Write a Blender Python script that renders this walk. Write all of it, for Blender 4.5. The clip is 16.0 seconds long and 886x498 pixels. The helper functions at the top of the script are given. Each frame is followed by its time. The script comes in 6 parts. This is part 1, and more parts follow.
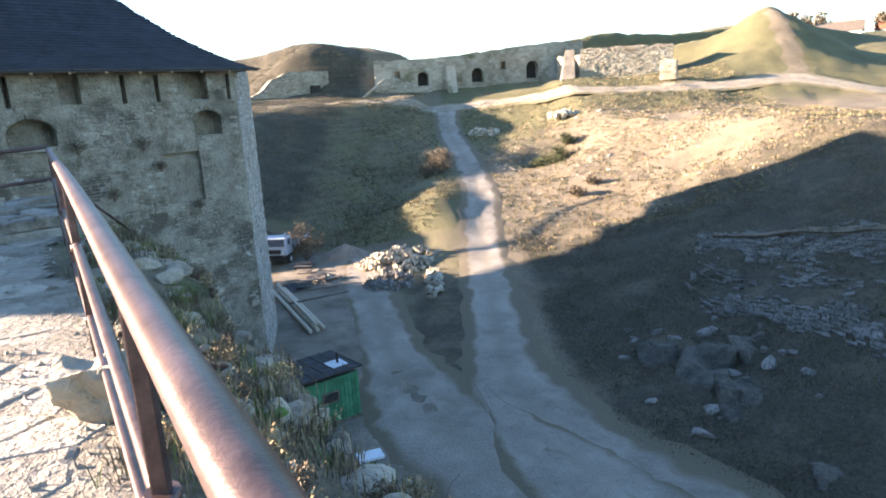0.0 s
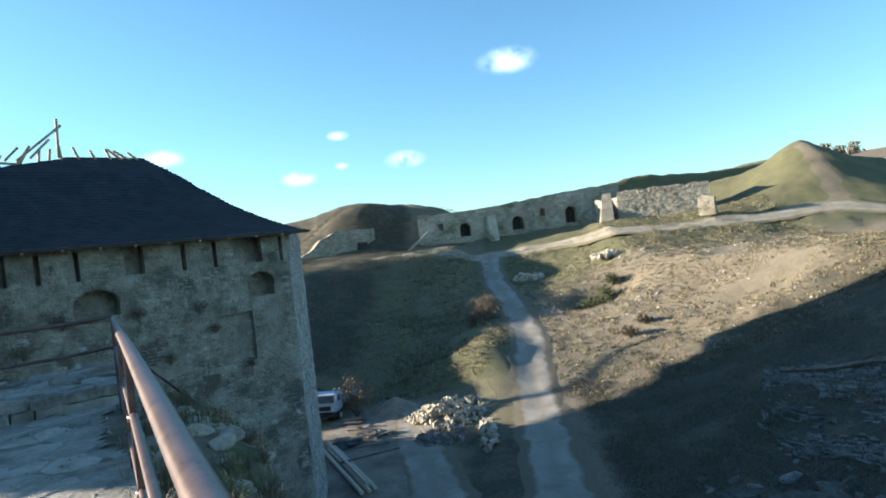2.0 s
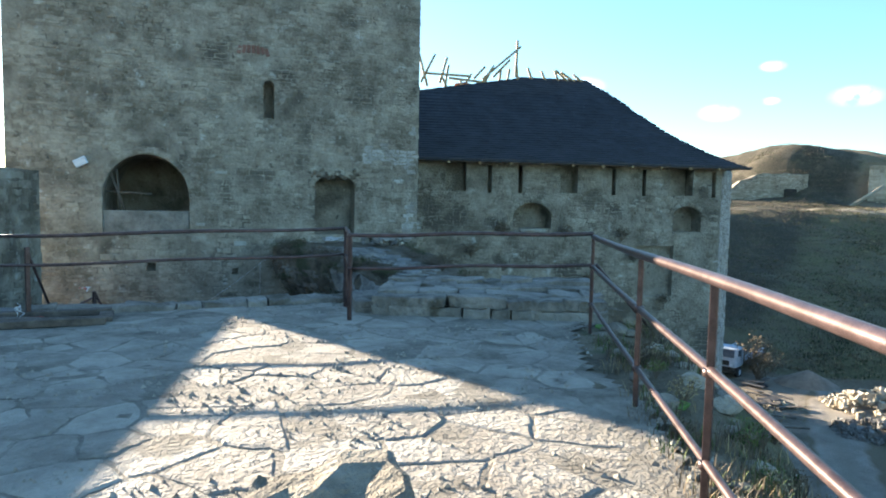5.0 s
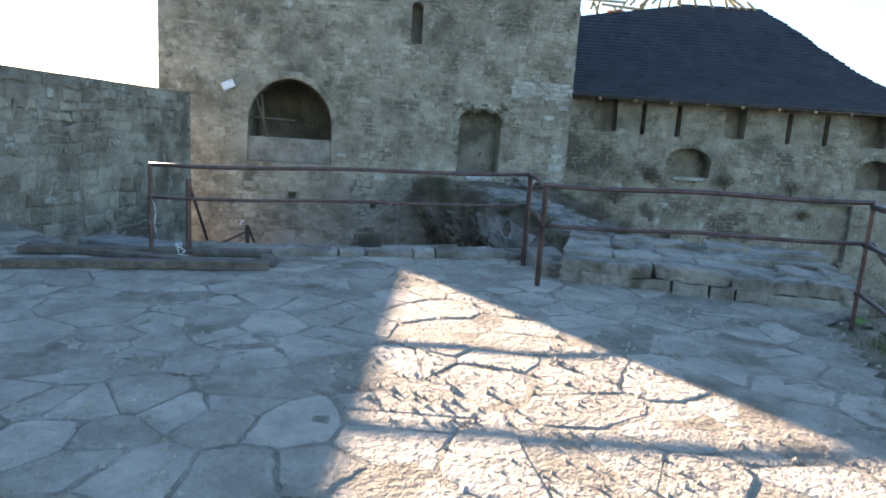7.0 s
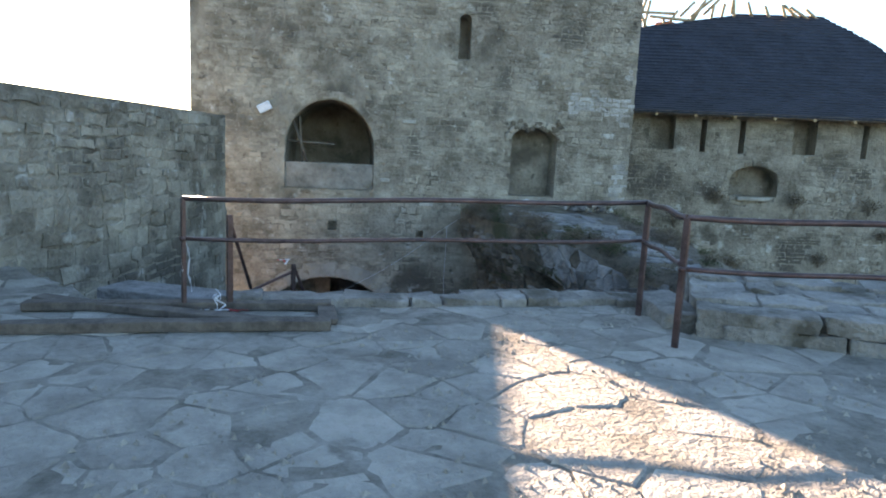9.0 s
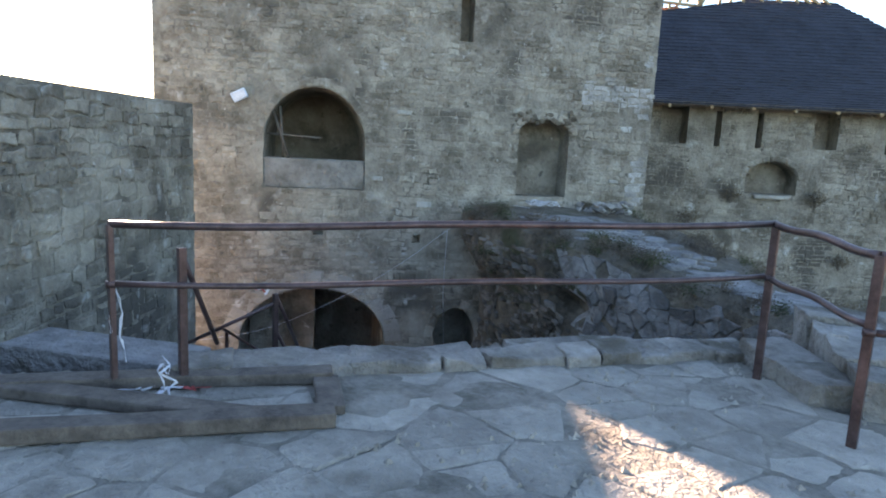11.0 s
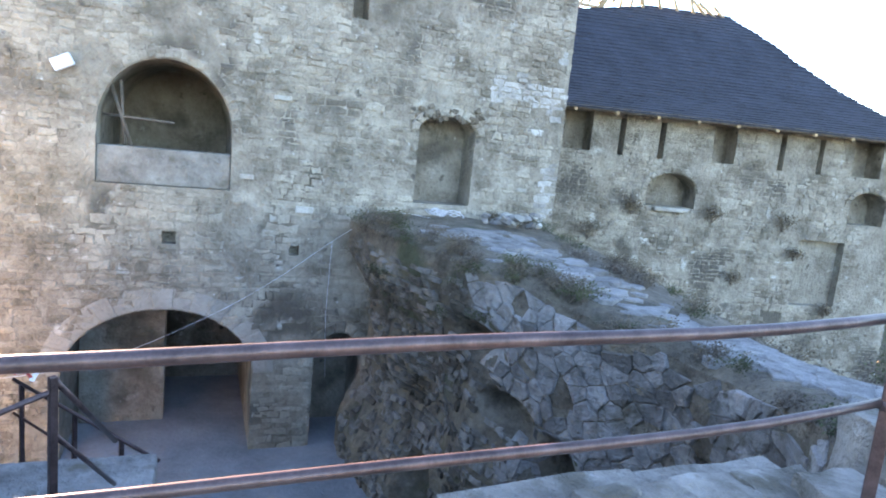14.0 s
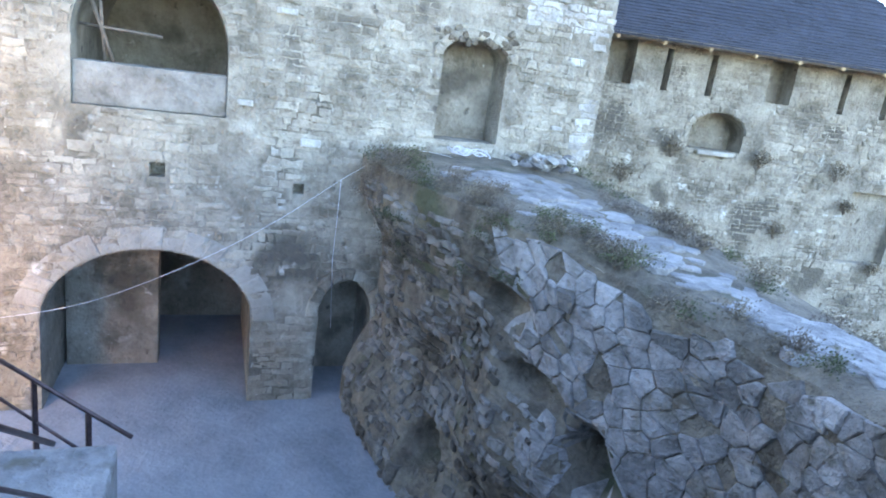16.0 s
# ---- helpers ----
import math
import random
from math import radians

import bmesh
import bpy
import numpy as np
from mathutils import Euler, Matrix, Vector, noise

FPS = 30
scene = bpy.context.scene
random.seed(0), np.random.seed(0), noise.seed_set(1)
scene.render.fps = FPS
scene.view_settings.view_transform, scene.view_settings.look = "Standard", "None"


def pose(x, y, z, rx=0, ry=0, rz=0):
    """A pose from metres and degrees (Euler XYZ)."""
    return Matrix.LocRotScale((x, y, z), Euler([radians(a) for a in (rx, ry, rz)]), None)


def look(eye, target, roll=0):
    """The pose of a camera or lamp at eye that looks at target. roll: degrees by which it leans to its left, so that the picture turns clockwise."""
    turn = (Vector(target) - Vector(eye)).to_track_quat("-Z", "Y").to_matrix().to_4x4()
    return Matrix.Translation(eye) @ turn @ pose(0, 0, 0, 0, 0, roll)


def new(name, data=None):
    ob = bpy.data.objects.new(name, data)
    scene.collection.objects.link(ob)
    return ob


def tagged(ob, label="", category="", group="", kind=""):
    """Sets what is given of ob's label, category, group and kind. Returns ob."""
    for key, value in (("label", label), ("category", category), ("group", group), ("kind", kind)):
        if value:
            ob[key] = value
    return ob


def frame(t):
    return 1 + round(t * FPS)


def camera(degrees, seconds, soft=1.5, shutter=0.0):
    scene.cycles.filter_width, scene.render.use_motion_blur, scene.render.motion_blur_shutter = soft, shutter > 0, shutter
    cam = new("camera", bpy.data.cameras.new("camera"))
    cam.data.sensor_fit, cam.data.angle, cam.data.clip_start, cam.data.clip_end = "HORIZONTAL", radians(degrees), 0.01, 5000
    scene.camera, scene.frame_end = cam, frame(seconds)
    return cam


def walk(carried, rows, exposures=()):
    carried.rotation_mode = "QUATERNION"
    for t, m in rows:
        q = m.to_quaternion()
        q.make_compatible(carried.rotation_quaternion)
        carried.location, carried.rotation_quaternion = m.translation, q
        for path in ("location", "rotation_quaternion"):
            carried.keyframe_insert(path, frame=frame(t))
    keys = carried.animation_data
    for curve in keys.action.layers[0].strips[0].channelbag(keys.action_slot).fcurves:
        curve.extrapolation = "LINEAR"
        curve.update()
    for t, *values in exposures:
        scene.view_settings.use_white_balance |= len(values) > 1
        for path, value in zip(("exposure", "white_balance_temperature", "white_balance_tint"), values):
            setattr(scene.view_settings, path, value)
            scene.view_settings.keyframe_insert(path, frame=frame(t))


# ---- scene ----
cam = camera(68.8, 16.0, 1.9)
PATH = [
    (0, (1.224, -0.348, 1.586), (1.246, 1.599, 1.127), -3.2),
    (0.5, (1.239, -0.360, 1.611), (1.268, 1.611, 1.275), -3.8),
    (1, (1.239, -0.371, 1.625), (1.261, 1.619, 1.422), -5.0),
    (1.5, (1.227, -0.333, 1.624), (1.243, 1.666, 1.538), -4.8),
    (2, (1.176, -0.280, 1.608), (1.093, 1.719, 1.610), -6.6),
    (2.5, (1.120, -0.312, 1.618), (0.783, 1.658, 1.706), -7.7),
    (3, (0.956, -0.446, 1.618), (0.196, 1.403, 1.696), -4.0),
    (3.5, (0.710, -0.334, 1.593), (-0.093, 1.494, 1.476), 0.3),
    (4, (0.405, -0.066, 1.617), (-0.711, 1.594, 1.578), -2.6),
    (4.2, (0.285, 0.040, 1.605), (-0.858, 1.678, 1.512), -1.5),
    (6.5, (-1.447, 0.608, 1.651), (-2.728, 2.129, 1.436), 4.5),
    (7, (-1.922, 0.733, 1.653), (-3.344, 2.092, 1.293), 3.8),
    (7.5, (-2.287, 0.832, 1.672), (-3.737, 2.171, 1.346), 6.9),
    (8, (-2.751, 0.899, 1.635), (-4.151, 2.269, 1.232), 6.5),
    (8.5, (-3.097, 1.150, 1.651), (-4.595, 2.435, 1.325), 2.6),
    (9, (-3.554, 1.282, 1.596), (-5.041, 2.586, 1.297), 2.7),
    (9.2, (-3.743, 1.325, 1.629), (-5.235, 2.623, 1.328), 3.5),
    (11.5, (-5.796, 2.458, 1.635), (-7.222, 3.822, 1.308), 3.1),
    (12, (-6.194, 2.676, 1.642), (-7.589, 4.078, 1.339), 6.1),
    (12.5, (-6.415, 2.925, 1.630), (-7.779, 4.361, 1.354), 3.4),
    (13, (-6.701, 3.178, 1.656), (-8.075, 4.593, 1.329), 5.1),
    (13.5, (-6.951, 3.433, 1.672), (-8.188, 4.971, 1.353), 6.8),
    (14, (-7.121, 3.751, 1.710), (-8.294, 5.341, 1.398), 5.7),
    (14.5, (-7.448, 4.143, 1.662), (-8.568, 5.760, 1.299), 6.3),
    (15, (-7.751, 4.425, 1.715), (-8.853, 6.046, 1.321), 7.6),
    (15.5, (-7.875, 4.675, 1.710), (-9.020, 6.265, 1.311), 5.9),
    (16, (-8.118, 4.854, 1.731), (-9.279, 6.394, 1.202), 7.8),
]
EXPOSURES = [(0, 3.0, 6800, 22), (1.0, 2.62, 6500, 15), (1.8, 2.08, 5900, 5), (2.7, 1.77, 5800, 5), (4.2, 2.32, 6200, 8), (6.4, 2.82, 6550, 12), (7, 2.93, 7000, 22), (9, 3.05, 7200, 24), (12.5, 3.68, 7450, 33), (13.5, 4.12, 7200, 33), (14.5, 4.45, 7100, 33), (16, 4.8, 7000, 33)]
walk(cam, [(t, look(eye, target, roll)) for t, eye, target, roll in PATH], EXPOSURES)

import itertools
from mathutils import geometry

# ---- world and sun ----
SUN_AZ, SUN_EL = -82.0, 12.0
world = bpy.data.worlds.new("sky")
scene.world = world
world.use_nodes = True
wn = world.node_tree.nodes
sky = wn.new("ShaderNodeTexSky")
sky.sky_type = "NISHITA"
sky.sun_disc = False
sky.sun_elevation, sky.sun_rotation = radians(SUN_EL), radians(SUN_AZ)
wn["Background"].inputs["Strength"].default_value = 0.074
sky.air_density, sky.dust_density, sky.ozone_density = 1.0, 0.3, 2.6
CLOUDS = [(0.086, 0.96, 0.267, 0.042), (-0.083, 0.986, 0.144, 0.03), (-0.243, 0.961, 0.13, 0.026), (-0.178, 0.966, 0.188, 0.016), (-0.18, 0.973, 0.143, 0.012), (-0.417, 0.893, 0.171, 0.03)]


def cloudy_sky():
    """A few small fair-weather clouds in the sky."""
    ln = world.node_tree.links
    coord = wn.new("ShaderNodeTexCoord")
    puff = wn.new("ShaderNodeTexNoise")
    puff.inputs["Scale"].default_value, puff.inputs["Detail"].default_value = 38.0, 5.0
    ln.new(coord.outputs["Generated"], puff.inputs["Vector"])
    total = None
    for x, y, z, size in CLOUDS:
        d = wn.new("ShaderNodeVectorMath")
        d.operation = "SUBTRACT"
        ln.new(coord.outputs["Generated"], d.inputs[0])
        d.inputs[1].default_value = (x, y, z)
        flat = wn.new("ShaderNodeVectorMath")
        flat.operation = "MULTIPLY"
        ln.new(d.outputs[0], flat.inputs[0])
        flat.inputs[1].default_value = (1, 1, 2.3)
        size_of = wn.new("ShaderNodeVectorMath")
        size_of.operation = "LENGTH"
        ln.new(flat.outputs[0], size_of.inputs[0])
        fade = wn.new("ShaderNodeMapRange")
        fade.interpolation_type = "SMOOTHSTEP"
        fade.inputs["From Min"].default_value, fade.inputs["From Max"].default_value = size * 1.25, 0.0
        ln.new(size_of.outputs["Value"], fade.inputs["Value"])
        if total is None:
            total = fade.outputs["Result"]
        else:
            add = wn.new("ShaderNodeMath")
            ln.new(total, add.inputs[0])
            ln.new(fade.outputs["Result"], add.inputs[1])
            total = add.outputs[0]
    mul = wn.new("ShaderNodeMath")
    mul.operation = "MULTIPLY"
    ln.new(total, mul.inputs[0])
    edge = wn.new("ShaderNodeMapRange")
    edge.inputs["From Min"].default_value, edge.inputs["From Max"].default_value = 0.32, 0.62
    ln.new(puff.outputs["Fac"], edge.inputs["Value"])
    ln.new(edge.outputs["Result"], mul.inputs[1])
    mul.use_clamp = True
    mix = wn.new("ShaderNodeMix")
    mix.data_type = "RGBA"
    ln.new(mul.outputs[0], mix.inputs["Factor"])
    ln.new(sky.outputs["Color"], mix.inputs["A"])
    mix.inputs["B"].default_value = (8.0, 7.4, 7.1, 1)
    clear = wn.new("ShaderNodeMix")
    clear.data_type, clear.blend_type = "RGBA", "MULTIPLY"
    clear.inputs["Factor"].default_value = 1.0
    ln.new(mix.outputs["Result"], clear.inputs["A"])
    clear.inputs["B"].default_value = (0.85, 1.0, 1.0, 1)
    ln.new(clear.outputs["Result"], wn["Background"].inputs["Color"])


cloudy_sky()
sun_dir = Vector((math.sin(radians(SUN_AZ)) * math.cos(radians(SUN_EL)), math.cos(radians(SUN_AZ)) * math.cos(radians(SUN_EL)), math.sin(radians(SUN_EL))))
sun_data = bpy.data.lights.new("sun", "SUN")
sun_data.energy, sun_data.angle, sun_data.color = 5.0, radians(0.5), (1.0, 0.84, 0.64)
sun = new("sun", sun_data)
sun.matrix_world = look((0, 0, 60), Vector((0, 0, 60)) - sun_dir)


# ---- materials ----
def material(name, dark, light, scale=3.0, rough=0.9, bump=0.3, fine=40.0, metal=0.0, vary=0.0, spots=None, island=0.0, rim=None):
    """Two scales of mottling and relief. vary: change from object to object; island: change from piece to piece of one mesh; spots: (colour, scale, amount)."""
    m = bpy.data.materials.new(name)
    m.use_nodes = True
    n, ln = m.node_tree.nodes, m.node_tree.links
    bsdf = n["Principled BSDF"]
    bsdf.inputs["Roughness"].default_value, bsdf.inputs["Metallic"].default_value = rough, metal
    geo = n.new("ShaderNodeNewGeometry")
    big, small = n.new("ShaderNodeTexNoise"), n.new("ShaderNodeTexNoise")
    for node, sc, det in ((big, scale, 6.0), (small, fine, 4.0)):
        node.inputs["Scale"].default_value, node.inputs["Detail"].default_value = sc, det
        node.inputs["Roughness"].default_value = 0.65
        ln.new(geo.outputs["Position"], node.inputs["Vector"])
    mixv = n.new("ShaderNodeMath")
    mixv.operation = "MULTIPLY_ADD"
    ln.new(small.outputs["Fac"], mixv.inputs[0])
    mixv.inputs[1].default_value = 0.45
    add = n.new("ShaderNodeMath")
    add.operation = "MULTIPLY_ADD"
    ln.new(big.outputs["Fac"], add.inputs[0])
    add.inputs[1].default_value, add.inputs[2].default_value = 1.5, -0.48
    ln.new(add.outputs[0], mixv.inputs[2])
    last = mixv.outputs[0]
    if vary or island:
        src = n.new("ShaderNodeObjectInfo").outputs["Random"] if vary else geo.outputs["Random Per Island"]
        sh = n.new("ShaderNodeMath")
        sh.operation = "MULTIPLY_ADD"
        ln.new(src, sh.inputs[0])
        sh.inputs[1].default_value = 2 * (vary or island)
        off = n.new("ShaderNodeMath")
        off.operation = "SUBTRACT"
        ln.new(last, off.inputs[0])
        off.inputs[1].default_value = vary or island
        ln.new(off.outputs[0], sh.inputs[2])
        last = sh.outputs[0]
    ramp = n.new("ShaderNodeValToRGB")
    ramp.color_ramp.elements[0].color, ramp.color_ramp.elements[1].color = (*dark, 1), (*light, 1)
    ramp.color_ramp.elements[0].position, ramp.color_ramp.elements[1].position = 0.22, 0.8
    ln.new(last, ramp.inputs["Fac"])
    colour = ramp.outputs["Color"]
    for col, sc, amount in (spots or ()):
        sp = n.new("ShaderNodeTexNoise")
        sp.inputs["Scale"].default_value, sp.inputs["Detail"].default_value = sc, 5.0
        ln.new(geo.outputs["Position"], sp.inputs["Vector"])
        edge = n.new("ShaderNodeMapRange")
        edge.inputs["From Min"].default_value, edge.inputs["From Max"].default_value = 0.62 - amount, 0.72 - amount
        ln.new(sp.outputs["Fac"], edge.inputs["Value"])
        mx = n.new("ShaderNodeMix")
        mx.data_type = "RGBA"
        ln.new(edge.outputs["Result"], mx.inputs["Factor"])
        ln.new(colour, mx.inputs["A"])
        mx.inputs["B"].default_value = (*col, 1)
        colour = mx.outputs["Result"]
    if rim:
        # towards the ragged rim the surface turns into the ground beside it; between the wheel tracks it is browner
        mark = n.new("ShaderNodeVertexColor")
        mark.layer_name = "track"
        split = n.new("ShaderNodeSeparateColor")
        ln.new(mark.outputs["Color"], split.inputs["Color"])
        rag = n.new("ShaderNodeTexNoise")
        rag.inputs["Scale"].default_value, rag.inputs["Detail"].default_value = 0.8, 8.0
        ln.new(geo.outputs["Position"], rag.inputs["Vector"])
        for channel, col, lo, hi in (("Green", (0.24, 0.21, 0.165), 0.9, 1.9), ("Red", rim, 0.82, 1.12)):
            add2 = n.new("ShaderNodeMath")
            ln.new(split.outputs[channel], add2.inputs[0])
            ln.new(rag.outputs["Fac"], add2.inputs[1])
            lim = n.new("ShaderNodeMapRange")
            lim.inputs["From Min"].default_value, lim.inputs["From Max"].default_value = lo, hi
            ln.new(add2.outputs[0], lim.inputs["Value"])
            mx = n.new("ShaderNodeMix")
            mx.data_type = "RGBA"
            ln.new(lim.outputs["Result"], mx.inputs["Factor"])
            ln.new(colour, mx.inputs["A"])
            mx.inputs["B"].default_value = (*col, 1)
            colour = mx.outputs["Result"]
    ln.new(colour, bsdf.inputs["Base Color"])
    if bump:
        b = n.new("ShaderNodeBump")
        b.inputs["Strength"].default_value, b.inputs["Distance"].default_value = bump, 1.0 / fine
        ln.new(small.outputs["Fac"], b.inputs["Height"])
        ln.new(b.outputs["Normal"], bsdf.inputs["Normal"])
    return m


MORTAR = material("lime_mortar", (0.17, 0.145, 0.11), (0.42, 0.375, 0.3), 1.1, 0.95, 1.0, 9, spots=[((0.13, 0.112, 0.085), 0.7, 0.06), ((0.48, 0.45, 0.38), 1.3, -0.01), ((0.11, 0.095, 0.075), 3.5, -0.02), ((0.5, 0.475, 0.42), 6.5, -0.05)])
STONE_RING = material("dressed_pale_stone", (0.24, 0.217, 0.18), (0.4, 0.373, 0.323), 0.9, 0.92, 0.6, 12, vary=0.06)
PANEL = material("worn_pale_render", (0.15, 0.135, 0.115), (0.36, 0.335, 0.29), 1.8, 0.94, 0.9, 10, spots=[((0.16, 0.14, 0.11), 2.5, 0.03)])
STONE = material("limestone_blocks", (0.16, 0.135, 0.1), (0.45, 0.4, 0.32), 1.1, 0.92, 0.9, 12, island=0.14, spots=[((0.125, 0.108, 0.085), 0.6, 0.06), ((0.52, 0.5, 0.45), 1.7, -0.01), ((0.1, 0.088, 0.07), 3.2, -0.02), ((0.53, 0.51, 0.46), 7.0, -0.05)])
STONE_PALE = material("pale_limestone", (0.3, 0.28, 0.24), (0.56, 0.54, 0.48), 1.2, 0.92, 0.7, 18, vary=0.2)
FLAG = material("flagstone", (0.245, 0.218, 0.182), (0.465, 0.422, 0.357), 2.2, 0.9, 1.0, 13, vary=0.14, spots=[((0.2, 0.178, 0.145), 3.1, 0.0), ((0.16, 0.14, 0.11), 1.1, -0.04)])
FLAG_REST = material("flagstone_rest", (0.245, 0.218, 0.182), (0.465, 0.422, 0.357), 2.2, 0.9, 1.0, 13, island=0.14, spots=[((0.2, 0.178, 0.145), 3.1, 0.0), ((0.16, 0.14, 0.11), 1.1, -0.04)])
DUST = material("joint_dust", (0.13, 0.115, 0.09), (0.37, 0.335, 0.28), 2.5, 0.97, 1.0, 18)
RUST = material("painted_rusty_steel", (0.05, 0.029, 0.027), (0.14, 0.09, 0.084), 9, 0.36, 0.12, 90, metal=0.45)
SHINGLE = material("dark_shingle", (0.009, 0.0105, 0.0155), (0.029, 0.032, 0.044), 1.2, 0.75, 0.3, 20, island=0.1)
TIMBER = material("new_timber", (0.3, 0.2, 0.1), (0.55, 0.4, 0.24), 6, 0.8, 0.3, 40)
OLD_WOOD = material("grey_old_timber", (0.07, 0.055, 0.045), (0.2, 0.165, 0.13), 5, 0.85, 0.4, 30)
# Near-black: paints the shade inside openings, and colours dark metal parts.
DARK = material("unlit_interior", (0.02, 0.018, 0.015), (0.06, 0.05, 0.04), 2, 0.95, 0.3, 10)
GRAVEL = material("pale_gravel_road", (0.2, 0.174, 0.142), (0.4, 0.355, 0.3), 0.4, 0.95, 0.8, 8, spots=[((0.24, 0.21, 0.165), 0.45, 0.0)], rim=(0.16, 0.13, 0.085))
SOIL = material("trodden_soil", (0.12, 0.1, 0.075), (0.3, 0.26, 0.21), 0.5, 0.96, 0.8, 7, rim=(0.15, 0.122, 0.075))
KERB_STONE = material("worn_kerb_stone", (0.12, 0.105, 0.085), (0.37, 0.34, 0.3), 1.7, 0.93, 1.0, 14, vary=0.1, spots=[((0.11, 0.095, 0.07), 2.2, 0.05), ((0.42, 0.4, 0.37), 3.4, -0.03)])
PATH_EARTH = material("pale_trodden_earth", (0.24, 0.2, 0.145), (0.42, 0.36, 0.275), 0.6, 0.96, 0.6, 7, rim=(0.2, 0.165, 0.095))
COURT = material("courtyard_paving", (0.17, 0.178, 0.19), (0.31, 0.318, 0.335), 0.8, 0.85, 0.5, 10)

STONE_PIECE = material("limestone_piece", (0.16, 0.135, 0.1), (0.45, 0.4, 0.32), 1.1, 0.92, 0.9, 12, vary=0.14, spots=[((0.125, 0.108, 0.085), 0.6, 0.06), ((0.1, 0.088, 0.07), 3.2, -0.02), ((0.53, 0.51, 0.46), 7.0, -0.05)])
STONE_BRIGHT = material("whitened_limestone", (0.26, 0.24, 0.21), (0.54, 0.52, 0.48), 1.4, 0.92, 0.9, 12, island=0.14, spots=[((0.2, 0.18, 0.15), 1.3, 0.02)])
# Darker than the other limestone, mottled brown; for the hillside revetment.
DARK_STONE = material("dark_mottled_stone", (0.075, 0.07, 0.062), (0.225, 0.212, 0.193), 0.8, 0.95, 0.9, 9, island=0.16, spots=[((0.075, 0.068, 0.045), 0.5, 0.04)])
PALE_LOG = material("peeled_log", (0.42, 0.36, 0.27), (0.66, 0.6, 0.5), 5, 0.8, 0.3, 40)
MOSS = material("moss_green", (0.06, 0.13, 0.02), (0.14, 0.24, 0.05), 6, 0.9, 0.5, 60)
BEAM = material("dark_weathered_beam", (0.06, 0.047, 0.038), (0.18, 0.145, 0.115), 5, 0.85, 0.5, 30)
STONE_FAR = material("far_limestone", (0.26, 0.22, 0.16), (0.5, 0.45, 0.36), 0.25, 0.95, 0.6, 3, island=0.2, spots=[((0.15, 0.14, 0.08), 0.3, 0.03)])
RUBBLE_FACE = material("eroded_wall_core", (0.065, 0.052, 0.037), (0.255, 0.21, 0.155), 1.3, 0.96, 1.0, 9, spots=[((0.07, 0.075, 0.04), 0.8, 0.05)])
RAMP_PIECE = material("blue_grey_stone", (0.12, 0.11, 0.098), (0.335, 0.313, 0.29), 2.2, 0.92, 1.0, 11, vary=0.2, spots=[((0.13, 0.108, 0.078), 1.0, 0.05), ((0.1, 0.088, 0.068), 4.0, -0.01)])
RAMP_STONE = material("blue_grey_stonework", (0.12, 0.11, 0.098), (0.335, 0.313, 0.29), 2.2, 0.92, 1.0, 11, island=0.2, spots=[((0.13, 0.108, 0.078), 1.0, 0.05), ((0.1, 0.088, 0.068), 4.0, -0.01)])
RUBBLE_STONE = material("earthy_rubble_stone", (0.085, 0.072, 0.056), (0.28, 0.25, 0.215), 1.8, 0.95, 1.0, 10, island=0.16, spots=[((0.075, 0.06, 0.042), 1.2, 0.06)])
RAMP_TOP = material("pale_worn_slabs", (0.15, 0.142, 0.134), (0.34, 0.325, 0.308), 2.6, 0.9, 1.0, 12, vary=0.15, spots=[((0.15, 0.13, 0.1), 2.2, 0.04)])
BANK_SOIL = material("bank_soil", (0.07, 0.06, 0.04), (0.26, 0.21, 0.14), 1.6, 0.97, 1.0, 16, spots=[((0.06, 0.08, 0.025), 0.9, 0.06), ((0.4, 0.37, 0.31), 3.0, -0.03)])
STRAW = material("straw", (0.22, 0.16, 0.08), (0.45, 0.36, 0.2), 2, 0.9, 0, 20, island=0.3)
GREEN = material("green_blades", (0.05, 0.08, 0.02), (0.14, 0.18, 0.05), 2, 0.85, 0, 20, island=0.3)
GREEN_DARK = material("dark_scrub_leaf", (0.035, 0.045, 0.02), (0.1, 0.11, 0.045), 2, 0.9, 0, 20, island=0.3)
DRY_LEAF = material("dry_brown_leaf", (0.09, 0.068, 0.043), (0.22, 0.172, 0.115), 2, 0.9, 0, 20, island=0.3)
TWIG = material("twig_bark", (0.08, 0.06, 0.045), (0.2, 0.16, 0.12), 4, 0.9, 0.2, 40)
BRICK = material("orange_brick", (0.3, 0.1, 0.05), (0.5, 0.2, 0.1), 2, 0.9, 0.4, 20)
# As dark as the slope cover that it stands in.
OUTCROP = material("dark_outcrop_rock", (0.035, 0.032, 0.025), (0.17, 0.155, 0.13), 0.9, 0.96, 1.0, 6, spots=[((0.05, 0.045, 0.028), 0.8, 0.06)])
OLD_BRICK = material("weathered_red_brick", (0.15, 0.075, 0.055), (0.27, 0.15, 0.12), 3, 0.92, 0.5, 20, vary=0.15)
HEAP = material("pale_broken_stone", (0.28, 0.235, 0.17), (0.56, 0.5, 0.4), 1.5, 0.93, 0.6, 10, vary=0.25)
SAND = material("reddish_sand", (0.2, 0.15, 0.11), (0.34, 0.26, 0.2), 1.5, 0.97, 0.6, 20)
GREEN_PAINT = material("green_board_paint", (0.02, 0.13, 0.06), (0.05, 0.26, 0.13), 3, 0.6, 0.2, 30, vary=0.15)
GREY_PAINT = material("light_grey_paint", (0.36, 0.42, 0.5), (0.56, 0.63, 0.72), 2, 0.45, 0.1, 30)
